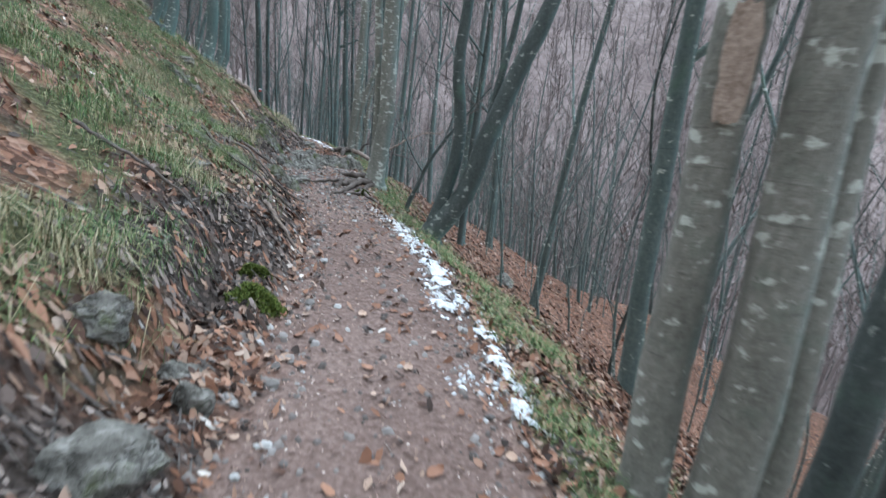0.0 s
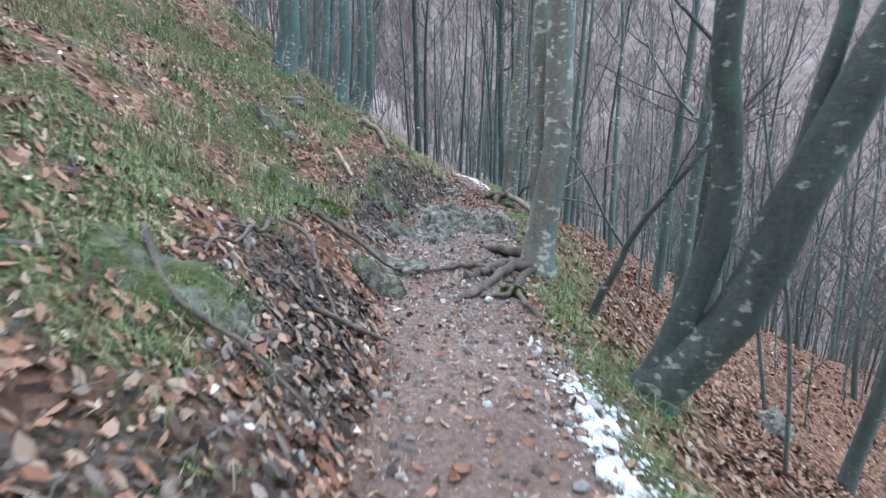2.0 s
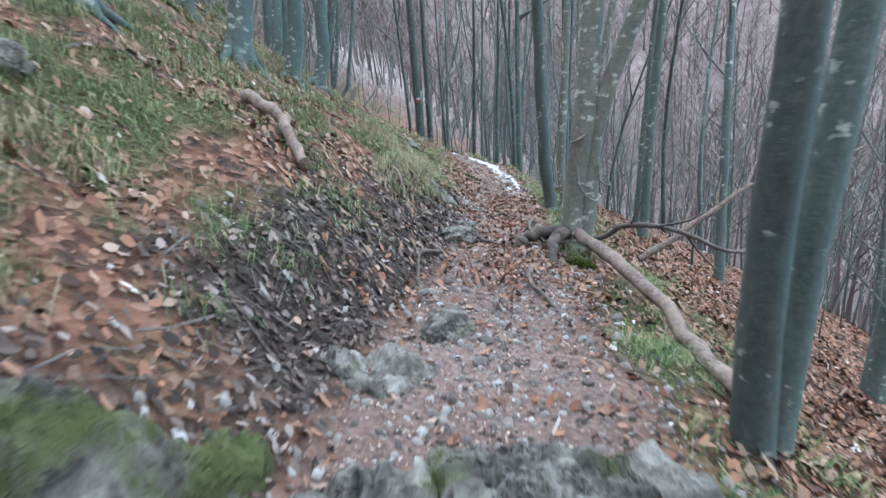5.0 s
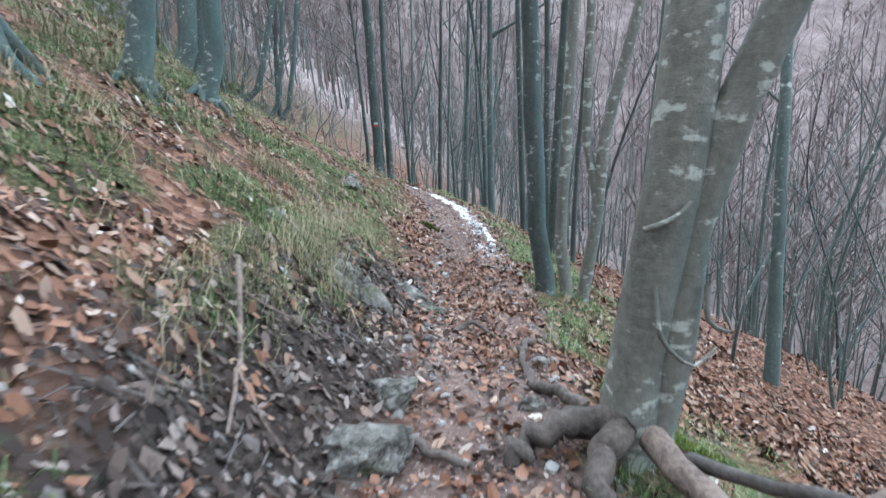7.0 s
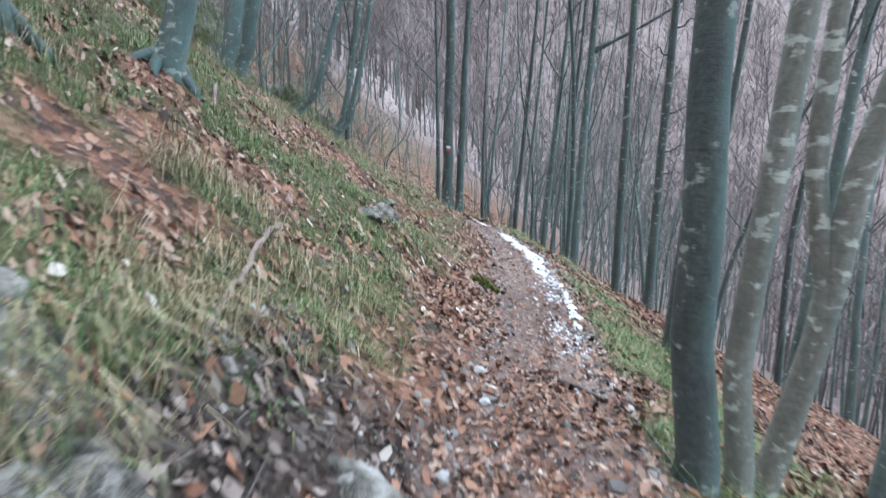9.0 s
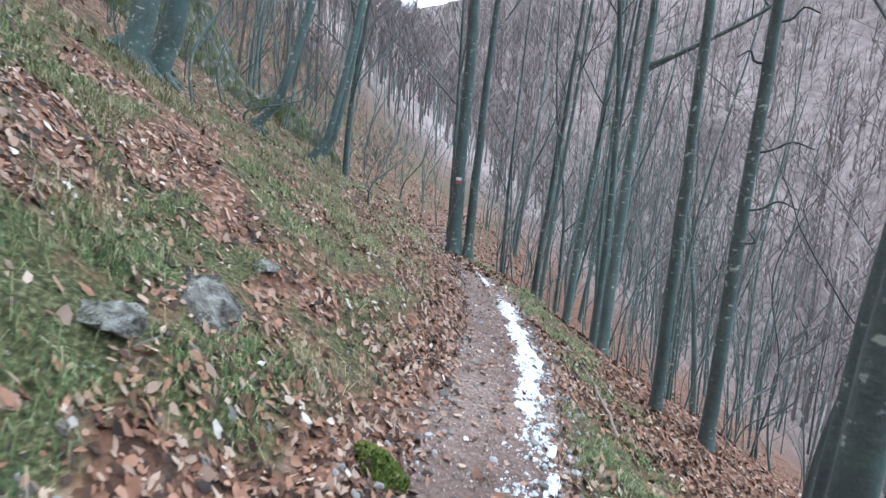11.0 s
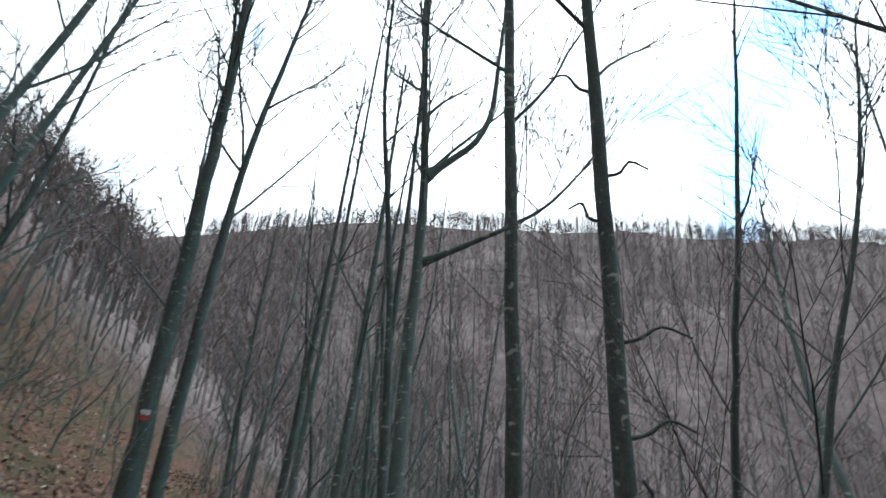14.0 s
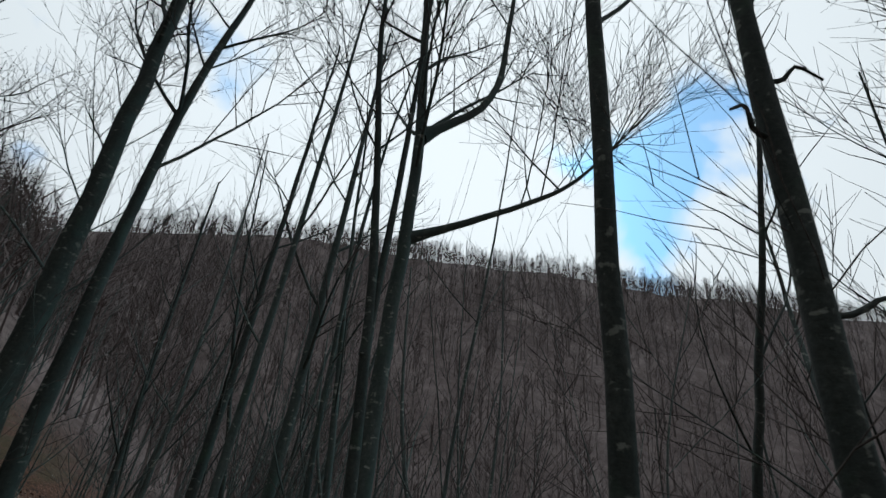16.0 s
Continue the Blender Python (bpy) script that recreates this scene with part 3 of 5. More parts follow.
# group of three on the brink further on
hero((0.24, 14.6), [(0, 0, 0), (-0.06, 0.0, 0.4), (-0.07, 0.0, 0.9), (-0.1, 0.0, 1.4), (-0.12, 0.05, 2.2), (0.0, 0.1, 12)], 0.088, 11, "straight dark beech standing on the brink", bark=BARK_DARK, flare=0.35, sides=14)
hero((0.44, 14.75), [(0, 0, 0), (-0.05, 0.03, 0.52), (-0.04, 0.03, 1.0), (-0.02, 0.03, 1.5), (0.02, 0.03, 2.2), (0.3, 0.1, 11)], 0.062, 12, "slim beech banded with white lichen", bark=BARK_LICHEN, flare=0.35, sides=12)
hero((0.62, 15.0), [(0, 0, 0), (0.05, -0.02, 0.41), (0.12, -0.04, 0.96), (0.17, -0.05, 1.66), (0.3, -0.07, 2.2), (1.4, 0.2, 9)], 0.066, 13, "slim forked beech with pale lichen bands", bark=BARK_LICHEN, flare=0.35, sides=12,
     stems=[([(0.13, -0.04, 1.0), (0.02, -0.02, 1.5), (0.02, 0.0, 2.4), (0.3, 0.2, 8)], 0.045)])
# trees round the bend
hero((-0.9, 24.7), [(0, 0, 0), (0.02, 0.0, 1.5), (0.05, -0.1, 4.0), (0.12, -0.2, 6.3), (0.0, -0.2, 8.3), (-0.2, 0, 13)], 0.115, 14, "pale blue-grey beech with a fork high up", first=0.45, sides=12, limbs=14, fine=1.9, spread_len=2.8,
     stems=[([(0.12, -0.2, 6.6), (0.9, -0.1, 7.4), (1.3, 0.0, 9.5), (1.5, 0.1, 13)], 0.06), ([(0.06, -0.1, 5.2), (0.8, -0.3, 5.5), (1.8, -0.6, 6.0), (2.6, -0.7, 6.9)], 0.05)])
hero((-1.0, 23.9), [(0, 0, 0), (0.0, 0.1, 1.5), (-0.05, 0.1, 3.2), (-0.15, 0.1, 4.6), (-0.45, 0.1, 7), (-0.5, 0.1, 11)], 0.065, 15, "thin dark beech with a sinuous doubled stem", bark=BARK_DARK, limbs=12, fine=1.6, spread_len=2.4, first=0.5, flare=0.3,
     stems=[([(-0.07, 0.1, 3.4), (0.0, 0.15, 5.0), (0.08, 0.2, 8.0), (0.1, 0.2, 12)], 0.042)])
hero((0.04, 21.97), [(0, 0, 0), (-0.03, -0.05, 2.0), (-0.06, -0.14, 4.0), (-0.09, -0.24, 6.5), (-0.14, -0.38, 10), (-0.2, -0.5, 14)], 0.08, 16, "tall straight dark beech on the slope below the path", bark=BARK_DARK, first=0.4, limbs=14, fine=1.9, spread_len=2.8, sides=12)
stubby = hero((0.57, 21.3), [(0, 0, 0), (0.0, 0.0, 2.0), (0.0, -0.03, 4.0), (-0.01, -0.07, 6), (-0.03, -0.12, 9), (-0.15, -0.1, 13)], 0.083, 17, "dark beech with a knotted trunk and broken stubs", bark=BARK_DARK, first=0.45, limbs=14, fine=1.9, spread_len=2.8, sides=12)
hero((1.7, 21.8), [(0, 0, 0), (0.3, 0.1, 2.0), (0.8, 0.1, 3.6), (1.5, 0.0, 5.5), (2.2, 0, 8)], 0.05, 18, "slender crooked beech leaning out over the slope", bark=BARK_DARK, first=0.25, limbs=14, fine=1.9, spread_len=2.8)
waymarked = hero((-4.66, 26.1), [(0, 0, 0), (0.0, -0.05, 2.4), (0.03, -0.2, 5.0), (0.05, -0.4, 8.2), (0.0, -0.5, 11), (0.0, -0.5, 14.5)], 0.17, 19, "tall beech beside the path with a white waymark patch", bark=BARK_DARK, first=0.45, limbs=14, fine=1.9, sides=14, spread_len=3.0,
     stems=[([(0.33, 0.15, 0.0), (0.35, 0.15, 3.0), (0.45, 0.15, 6.0), (0.85, 0.25, 9.5), (1.15, 0.4, 12)], 0.12)])
hero((-5.6, 28.0), [(0, 0, 0), (-0.05, 0, 2), (-0.2, 0.1, 5), (-0.5, 0.2, 10)], 0.08, 20, "slim dark beech beside the path", bark=BARK_DARK, limbs=14, fine=1.9, spread_len=2.8)
hero((-8.0, 26.2), [(0, 0, 0), (0.05, 0, 2), (0.25, 0.1, 4), (0.5, 0.2, 9)], 0.09, 21, "bushy many-branched beech above the path", bark=BARK_DARK, limbs=14, fine=1.9, spread_len=2.8, first=0.15)
# trees with curved feet and gripping roots up on the left slope
def grip(root, r, seed, count=5):
    """Roots that run from a trunk's foot down into the turf."""
    rnd = np.random.RandomState(seed)
    fx, fy = root.location.x, root.location.y
    for k in range(count):
        a = -1.9 + 3.6 * k / (count - 1) + rnd.normal(0, 0.2)
        ln = r * rnd.uniform(2.2, 3.6)
        pts = []
        for f, up in ((0.1, 1.3), (0.4, 0.55), (0.7, 0.1), (1.0, -0.4)):
            x, y = fx + math.cos(a + 0.3 * f) * ln * f, fy + math.sin(a + 0.3 * f) * ln * f
            pts.append((x - fx, y - fy, ground_at(x, y) - root.location.z + up * r))
        soup = Soup()
        soup.tube(curve(pts, 9), r * np.linspace(0.6, 0.2, 9), 8, 0.1, rnd)
        part("root", soup, BARK_DARK, root, "gnarled mossy root")


for foot, lean, r, seed in (((-3.15, 11.0), 0.12, 0.11, 22), ((-3.5, 11.25), 0.3, 0.08, 23), ((-2.95, 12.6), 0.2, 0.13, 24), ((-3.2, 14.1), 0.3, 0.11, 25), ((-3.5, 15.5), 0.3, 0.11, 26), ((-4.45, 13.9), 0.3, 0.09, 47), ((-6.75, 19.9), 0.9, 0.14, 27), ((-6.6, 19.45), 0.7, 0.15, 28), ((-7.3, 20.3), 0.6, 0.12, 33), ((-6.7, 21.7), 1.6, 0.08, 29), ((-6.4, 22.8), 1.1, 0.07, 30), ((-7.6, 24.6), 1.0, 0.08, 45)):
    slope_tree = hero(foot, [(0, 0, 0), (0.2 * lean + 0.1, -0.03, 0.3), (0.35 * lean + 0.13, 0.0, 1.0), (0.9 * lean, 0.1, 3.5), (1.8 * lean, 0.2, 8), (2.4 * lean, 0.3, 11)], r, seed, "grey beech with a curved mossy foot on the grassy slope", first=0.3, limbs=10, sides=12)
    grip(slope_tree, r, seed)
for foot, r, seed in (((2.9, 9.8), 0.09, 34), ((2.6, 8.3), 0.06, 35), ((1.75, 16.3), 0.09, 36), ((0.45, 17.25), 0.075, 37), ((3.3, 12.6), 0.1, 38), ((0.9, 18.9), 0.05, 39), ((-1.9, 26.6), 0.1, 40), ((-2.9, 27.5), 0.09, 41), ((-2.2, 24.9), 0.05, 46), ((2.1, 19.2), 0.09, 44)):
    hero(foot, [(0, 0, 0), (0.05, 0.0, 1.5), (0.2, 0.05, 4), (0.5, 0.2, 11)], r, seed, "slim straight beech on the slope below the path", bark=(BARK, BARK_DARK)[seed % 2], limbs=9)


# ---- marks and stubs on single trunks ----
def patch_on(name, root, at, facing, r, wide, tall, material, label):
    """A thin shell lying on a trunk, centred at a point above its foot."""
    a0 = math.atan2(facing[1], facing[0])
    co = []
    rnd = np.random.RandomState(int(tall * 1000))
    for i in range(9):
        for j in range(7):
            u, v = j / 6 * 2 - 1, i / 8 * 2 - 1
            k = math.sqrt(max(0.0, 1 - 0.55 * v**4)) * (1 + rnd.normal(0, 0.06))
            a = a0 + u * k * wide / 2 / r
            co.append((at[0] + math.cos(a) * (r + 0.006), at[1] + math.sin(a) * (r + 0.006), at[2] + v * tall / 2 * (1 + rnd.normal(0, 0.03))))
    quads = [(i * 7 + j, i * 7 + j + 1, i * 7 + j + 8, i * 7 + j + 7) for i in range(8) for j in range(6)]
    soup = Soup()
    soup.add(co, quads)
    return part(name, soup, material, root, label)


def stub(root, points, r, material, name="broken_branch"):
    soup = Soup()
    soup.tube(curve(points, 9), r * (1 - np.linspace(0, 0.55, 9)), 6, 0.12, np.random.RandomState(len(points)))
    return part(name, soup, material, root, "broken-off dead branch stub")


patch_on("paint_mark", waymarked, (-0.0, -0.04, 1.78), (0.35, -1), 0.172, 0.13, 0.075, SNOW, "white painted waymark")
patch_on("paint_mark", waymarked, (-0.0, -0.04, 1.705), (0.35, -1), 0.172, 0.13, 0.072, RED_PAINT, "red painted waymark")
patch_on("bark_scar", scarred, (0.0, 0.0, 1.72), (-0.55, -1), 0.104, 0.1, 0.36, SCAR, "pale orange-brown patch of stripped bark")
for h, side_way, ln in ((3.3, 1, 0.5), (2.7, 1, 0.45), (4.2, -1, 0.3), (4.6, 1, 0.35), (2.35, 1, 0.12), (5.4, -1, 0.4)):
    stub(stubby, [(0, -0.03, h), (0.14 * side_way, -0.05, h + 0.03), (ln * 0.6 * side_way, -0.08, h + 0.12), (ln * side_way, -0.1, h + 0.05)], 0.017, BARK_DARK)
for pts in ([(0.02, -0.12, 0.95), (0.12, -0.14, 1.0), (0.18, -0.1, 1.06), (0.26, -0.1, 1.2)], [(0.06, -0.12, 0.75), (0.1, -0.14, 0.55), (0.2, -0.13, 0.46), (0.3, -0.06, 0.5)], [(0.24, -0.1, 0.75), (0.25, -0.12, 0.62), (0.33, -0.1, 0.58), (0.3, -0.08, 0.66)]):
    stub(hollow, pts, 0.012, BARK_LICHEN, "gnarled_growth")

# ---- slender forest trees down the slope and up the hill ----
rnd = np.random.RandomState(42)
KINDS = []
for k in range(9):
    h = rnd.uniform(9, 15)
    lean = rnd.normal(0, 0.35, 2) + np.array([0.3, 0])
    bend = rnd.normal(0, 0.3, 2)
    pts = [(0, 0, 0), (bend[0] * 0.5, bend[1] * 0.5, h * 0.3), (lean[0] + bend[0], lean[1] + bend[1], h * 0.65), (lean[0] * 1.8, lean[1] * 1.8, h)]
    KINDS.append(tree((0, -60 - 3 * k), pts, rnd.uniform(0.055, 0.11), 100 + k, "slender bare grey beech tree on the wooded slope", (BARK, BARK, BARK_DARK)[k % 3], group="slope forest", limbs=8, first=0.3, spread_len=2.0, fine=0.5, sides=7, flare=0.5))
for k in range(3):
    h = rnd.uniform(5, 8)
    pts = [(0, 0, 0), (0.25, 0.1, h * 0.35), (0.2 * k, -0.3, h * 0.7), (0.6, 0.2, h)]
    KINDS.append(tree((0, -95 - 3 * k), pts, 0.035, 140 + k, "thin crooked bare sapling on the wooded slope", BARK_DARK, group="slope forest", limbs=7, first=0.2, spread_len=1.7, fine=0.9, sides=6, flare=0.3))
TAKEN = [(f[0], f[1]) for f in HEROES]
placed = []
COUNT_RIGHT, COUNT_LEFT = 175, 62
spots = []
tries = 0
while len(spots) < COUNT_RIGHT and tries < 20000:
    tries += 1
    d = 2.3 + 36 * rnd.rand() ** 1.35
    y = rnd.uniform(-3, 62)
    if d < 6.5 and 17 < y < 24.5 or d < 3.6 and y < 2.5:
        continue
    spots.append((float(path_x(y)) + d, y, 0.42 + 0.03 * d))
tries = 0
while len(spots) < COUNT_RIGHT + COUNT_LEFT and tries < 20000:
    tries += 1
    d = -7.0 - 38 * rnd.rand() ** 1.2
    y = rnd.uniform(9, 70)
    if y < 24 and d > -11:
        continue
    spots.append((float(path_x(y)) + d, y, 1.3))
for x, y, gap in spots:
    if any((x - a) ** 2 + (y - b) ** 2 < gap * gap for a, b in TAKEN + placed):
        continue
    placed.append((x, y))
    kind = KINDS[rnd.randint(9) if rnd.rand() < 0.78 else 9 + rnd.randint(3)]
    s = rnd.uniform(0.75, 1.25)
    copy_thing(kind, pose(x, y, ground_at(x, y), rnd.normal(0, 2.5), rnd.normal(2.5, 2.5), rnd.uniform(0, 360)) @ Matrix.Diagonal((s, s, s, 1)))
for kind in KINDS:
    for o in (*kind.children_recursive, kind):
        bpy.data.objects.remove(o)


# ---- denser growth further down, past counting ----
def thicket(name, label, count, seed, region, low=6, high=14, thin=0.03, thick=0.085):
    rnd = np.random.RandomState(seed)
    wood, fine = Soup(), Soup()
    for k in range(count):
        x, y = region(rnd)
        z = ground_at(x, y)
        h = rnd.uniform(low, high)
        a, b = rnd.normal(0.25, 0.35, 2), rnd.normal(0, 0.3, 2)
        foot = np.array([x, y, z - 0.3])
        pts = [foot, foot + (b[0] * 0.5, b[1] * 0.5, h * 0.3), foot + (a[0] + b[0], a[1], h * 0.65), foot + (a[0] * 1.8, a[1] * 1.8, h)]
        trunk, boughs, crown = grow(pts, rnd.uniform(thin, thick), seed * 50 + k, limbs=7, first=0.2, spread_len=0.15 * h + 0.5, fine=0.3, sides=5, flare=0.3)
        for soup in (trunk, *boughs):
            wood.add(np.vstack(soup.co), np.vstack(soup.quads))
        fine.add(np.vstack(crown.co), np.vstack(crown.quads))
    tagged(new(name, wood.mesh(name, BARK)), label, "woods", "", "stuff")
    tagged(new(name + "_twigs", fine.mesh(name, TWIG)), "bare twigs of the " + label, "twigs", "", "stuff")


def near_slope(rnd):
    y = rnd.uniform(-4, 60)
    return float(path_x(y)) + 3.5 + 26 * rnd.rand() ** 1.2 + 4 * (15 < y < 25), y


thicket("thicket", "slim bare beeches crowding the lower slope", 150, 3, near_slope)


def brink_spot(rnd):
    y = rnd.uniform(0, 34)
    return float(path_x(y)) + 2.6 + 9 * rnd.rand() ** 1.1 + 2.5 * (16.5 < y < 21), y


def upslope_spot(rnd):
    y = rnd.uniform(22, 60)
    return float(path_x(y)) - 5.5 - 24 * rnd.rand() ** 1.2, y


thicket("saplings", "thin bare saplings and brushwood below the path", 150, 13, brink_spot, 2.5, 6.5, 0.011, 0.03)
def brush_spot(rnd):
    y = rnd.uniform(19, 36)
    return float(path_x(y)) - 2.2 - 8 * rnd.rand() - 2 * (y < 23), y


thicket("brushwood", "low bare brushwood on the hillside above the path", 110, 15, brush_spot, 1.2, 4.0, 0.008, 0.025)
thicket("upslope_trees", "bare beeches on the hillside above the path", 95, 14, upslope_spot, 5, 10)


# ---- far woods on both sides of the valley, haze painted into their bark ----
def far_woods(name, label, count, seed, region, size, boughs=13):
    rnd = np.random.RandomState(seed)
    x, y = region(rnd, count)
    n = len(x)
    foot = np.stack([x, y, land(x, y) - 0.5], -1)
    h = size * rnd.uniform(0.65, 1.3, n)
    top = foot + np.stack([rnd.normal(0, 0.05, n) * h, rnd.normal(0, 0.05, n) * h, h], -1)
    a = rnd.uniform(-0.7, 0.7, n)
    across = np.stack([np.cos(a), np.sin(a), a * 0], -1)

    def slivers(p, q, w, side_on):
        return np.stack([p - side_on * w[:, None], p + side_on * w[:, None], q], 1).reshape(-1, 3)

    out = [slivers(foot, top, rnd.uniform(0.08, 0.17, n), across)]
    m = n * boughs
    F, T, H, S = (np.repeat(v, boughs, 0) for v in (foot, top, h, across))
    f = (0.3 + 0.66 * rnd.rand(m) ** 0.8)[:, None]
    at = F * (1 - f) + T * f
    b = rnd.uniform(0, 6.3, m)
    way = np.stack([np.cos(b), np.sin(b), rnd.uniform(0.6, 1.7, m)], -1)
    tip = at + way * (H * rnd.uniform(0.12, 0.34, m) * (1.25 - f[:, 0]))[:, None]
    out.append(slivers(at, tip, np.full(m, 0.06), S))
    for _ in range(2):
        mid = at + (tip - at) * rnd.uniform(0.25, 0.85, m)[:, None]
        out.append(slivers(mid, mid + (way + rnd.normal(0, 0.7, (m, 3))) * (H * rnd.uniform(0.05, 0.11, m))[:, None], np.full(m, 0.034), S))
    co = np.vstack(out)
    me = bpy.data.meshes.new(name)
    fill_mesh(me, co, np.arange(len(co)).reshape(-1, 3))
    me.materials.append(HAZED_TWIG)
    return tagged(new(name, me), label, "woods", "", "stuff")


def valley_spot(rnd, n):
    x, y = rnd.uniform(-150, 230, n), rnd.uniform(48, 185, n)
    keep = x > -0.35 * y - 10
    return x[keep], y[keep]


def lower_spot(rnd, n):
    y, d = rnd.uniform(-40, 70, n), rnd.uniform(22, 70, n)
    return path_x(y) + d, y


def upper_spot(rnd, n):
    y, d = rnd.uniform(26, 130, n), -rnd.uniform(8, 85, n)
    return path_x(y) + d, y


def bend_spot(rnd):
    y = rnd.uniform(25, 42)
    return float(path_x(y)) - 3.5 + 12 * rnd.rand() + 2.5 * (y < 28), y


thicket("bend_saplings", "thin dark saplings crowding the slope round the bend", 80, 16, bend_spot, 2.0, 7.0, 0.01, 0.035)
far_woods("far_woods", "bare winter beech woods on the opposite valley side, haze painted in as pale grey-mauve", 9000, 5, valley_spot, 7)
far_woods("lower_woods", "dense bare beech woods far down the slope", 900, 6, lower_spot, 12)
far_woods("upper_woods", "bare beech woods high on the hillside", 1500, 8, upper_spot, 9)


# ---- stones ----
def rock(x, y, size, seed, label, sink=0.35, turn=0.0, tilt=0.0, name="rock", moss=0.0, z=None):
    rnd = np.random.RandomState(seed)
    bm = bmesh.new()
    bmesh.ops.create_icosphere(bm, subdivisions=4, radius=0.5)
    planes = [(Vector(rnd.normal(0, 1, 3)).normalized(), rnd.uniform(0.27, 0.44)) for _ in range(11)]
    off = Vector(rnd.uniform(0, 50, 3))
    for v in bm.verts:
        p = v.co.copy()
        for nrm, dist in planes:
            over = p.dot(nrm) - dist
            if over > 0:
                p -= nrm * over * 0.9
        k = noise.fractal(p * 3.2 + off, 0.9, 2.1, 5)
        seam = noise.ridged_multi_fractal(p * 2.4 + off, 1.0, 2.1, 4, 1.0, 2.0)
        v.co = p * (1 + 0.24 * k - 0.07 * (seam - 1)) + p.normalized() * 0.025 * noise.noise(p * 14 + off)
    bmesh.ops.scale(bm, vec=size, verts=bm.verts)
    me = bpy.data.meshes.new(name)
    bm.to_mesh(me)
    bm.free()
    for f in me.polygons:
        f.use_smooth = False
    me.materials.append(ROCK)
    ob = new(name, me)
    gz = ground_at(x, y) if z is None else z
    ob.matrix_basis = pose(x, y, gz + size[2] * (0.5 - sink), tilt, 0, turn)
    return tagged(ob, label, "rock")


for x, y, size, seed, sink, turn, label in (
    (-0.05, 6.9, (0.4, 0.28, 0.24), 29, 0.35, 40, "grey stone embedded in the path edge"),
    (0.28, 1.02, (0.36, 0.24, 0.24), 30, 0.3, 20, "grey stone among the grass of the bank"),
    (0.36, 1.5, (0.16, 0.14, 0.2), 31, 0.3, 20, "small grey stone among the grass"),
    (-2.3, 16.55, (0.34, 0.26, 0.2), 32, 0.35, 0, "small pale limestone lump among leaves"),
    (-0.25, 9.9, (0.4, 0.25, 0.26), 8, 0.4, 60, "grey stone beside the path"),
    (0.02, 1.62, (0.34, 0.26, 0.22), 12, 0.4, 30, "grey stone among the grass of the bank"),
    (0.25, 1.75, (0.22, 0.16, 0.18), 13, 0.4, 0, "small grey stone among the grass"),
    (-2.75, 17.9, (0.24, 0.2, 0.16), 18, 0.4, 10, "pale limestone lump on the leafy slope"),
    (-2.4, 9.6, (0.5, 0.4, 0.3), 21, 0.5, 60, "mossy rock in the grassy slope"),
    (3.4, 7.9, (0.5, 0.4, 0.4), 22, 0.35, 60, "mossy boulder down the slope"),
    (-0.52, 11.6, (0.4, 0.3, 0.24), 23, 0.45, 10, "broken grey stones at the edge of the path"),
    (-0.55, 12.05, (0.34, 0.22, 0.2), 24, 0.45, 60, "broken grey stone at the edge of the path"),
    (0.06, 12.2, (0.14, 0.11, 0.1), 25, 0.35, 0, "loose angular stone beside a root"),
):
    rock(x, y, size, seed, label, sink + 0.12, turn)


def ledge(x, y, long, wide, high, turn, seed, label, material=None, step=0.022):
    """Bedrock breaking through the ground: a fissured back with broken steps, sunk in at its rim."""
    u, v = np.meshgrid(np.arange(-1.25, 1.26, step / long), np.arange(-1.25, 1.26, step / wide))
    c, t = math.cos(radians(turn)), math.sin(radians(turn))
    X, Y = x + u * long * c - v * wide * t, y + u * long * t + v * wide * c
    k = 0.35 / max(long, 0.2)
    body = 1 - u**2 - v**2 + 0.5 * vnoise(X, Y, 5 * k, seed) + 0.3 * vnoise(X, Y, 12 * k, seed + 1)
    seam = 1 - np.abs(vnoise(X + 0.6 * Y, Y, 9 * k, seed + 2))
    crag = np.clip(body, 0, 1.2) ** 0.55 * (0.7 + 0.35 * vnoise(X, Y, 7 * k, seed + 3))
    crag = 0.6 * crag + 0.4 * np.floor(crag * 4 + 0.8 * vnoise(X, Y, 20 * k, seed + 5)) / 4
    Z = land(X, Y) - 0.02 + high * (crag - 0.28 * np.clip(seam - 0.72, 0, 1) * 2 + 0.07 * vnoise(X, Y, 30 * k, seed + 4) + 0.04 * vnoise(X, Y, 70 * k, seed + 6))
    Z = np.where(body < 0, land(X, Y) - 0.06 * (1 + high), Z)
    keep = body > -0.2
    keep = keep[:-1, :-1] & keep[1:, :-1] & keep[:-1, 1:] & keep[1:, 1:]
    me = sheet("rock_outcrop", X, Y, Z, keep, material or ROCK)
    for f in me.polygons:
        f.use_smooth = False
    return tagged(new("rock_outcrop", me), label, "rock")


ledge(-0.2, 7.95, 0.5, 0.22, 0.22, 46, 1, "grey fissured limestone ledge breaking through the path")
ledge(0.17, 8.75, 0.58, 0.3, 0.32, 12, 2, "broad grey limestone hump worn by feet in the path")
ledge(-0.45, 7.4, 0.24, 0.15, 0.09, 20, 3, "low worn limestone ledge in the path")
ledge(-0.76, 8.4, 0.4, 0.15, 0.3, 68, 4, "upright grey rock face at the foot of the bank", MOSSY_ROCK)
ledge(-0.42, 9.4, 0.24, 0.16, 0.14, 30, 5, "low grey ledge at the edge of the path")
ledge(-0.2, 7.0, 0.3, 0.16, 0.1, 15, 6, "low grey ledge at the edge of the path")
ledge(-0.4, 4.62, 0.42, 0.2, 0.16, 15, 7, "pale limestone ledge showing in the grassy bank", MOSSY_ROCK)
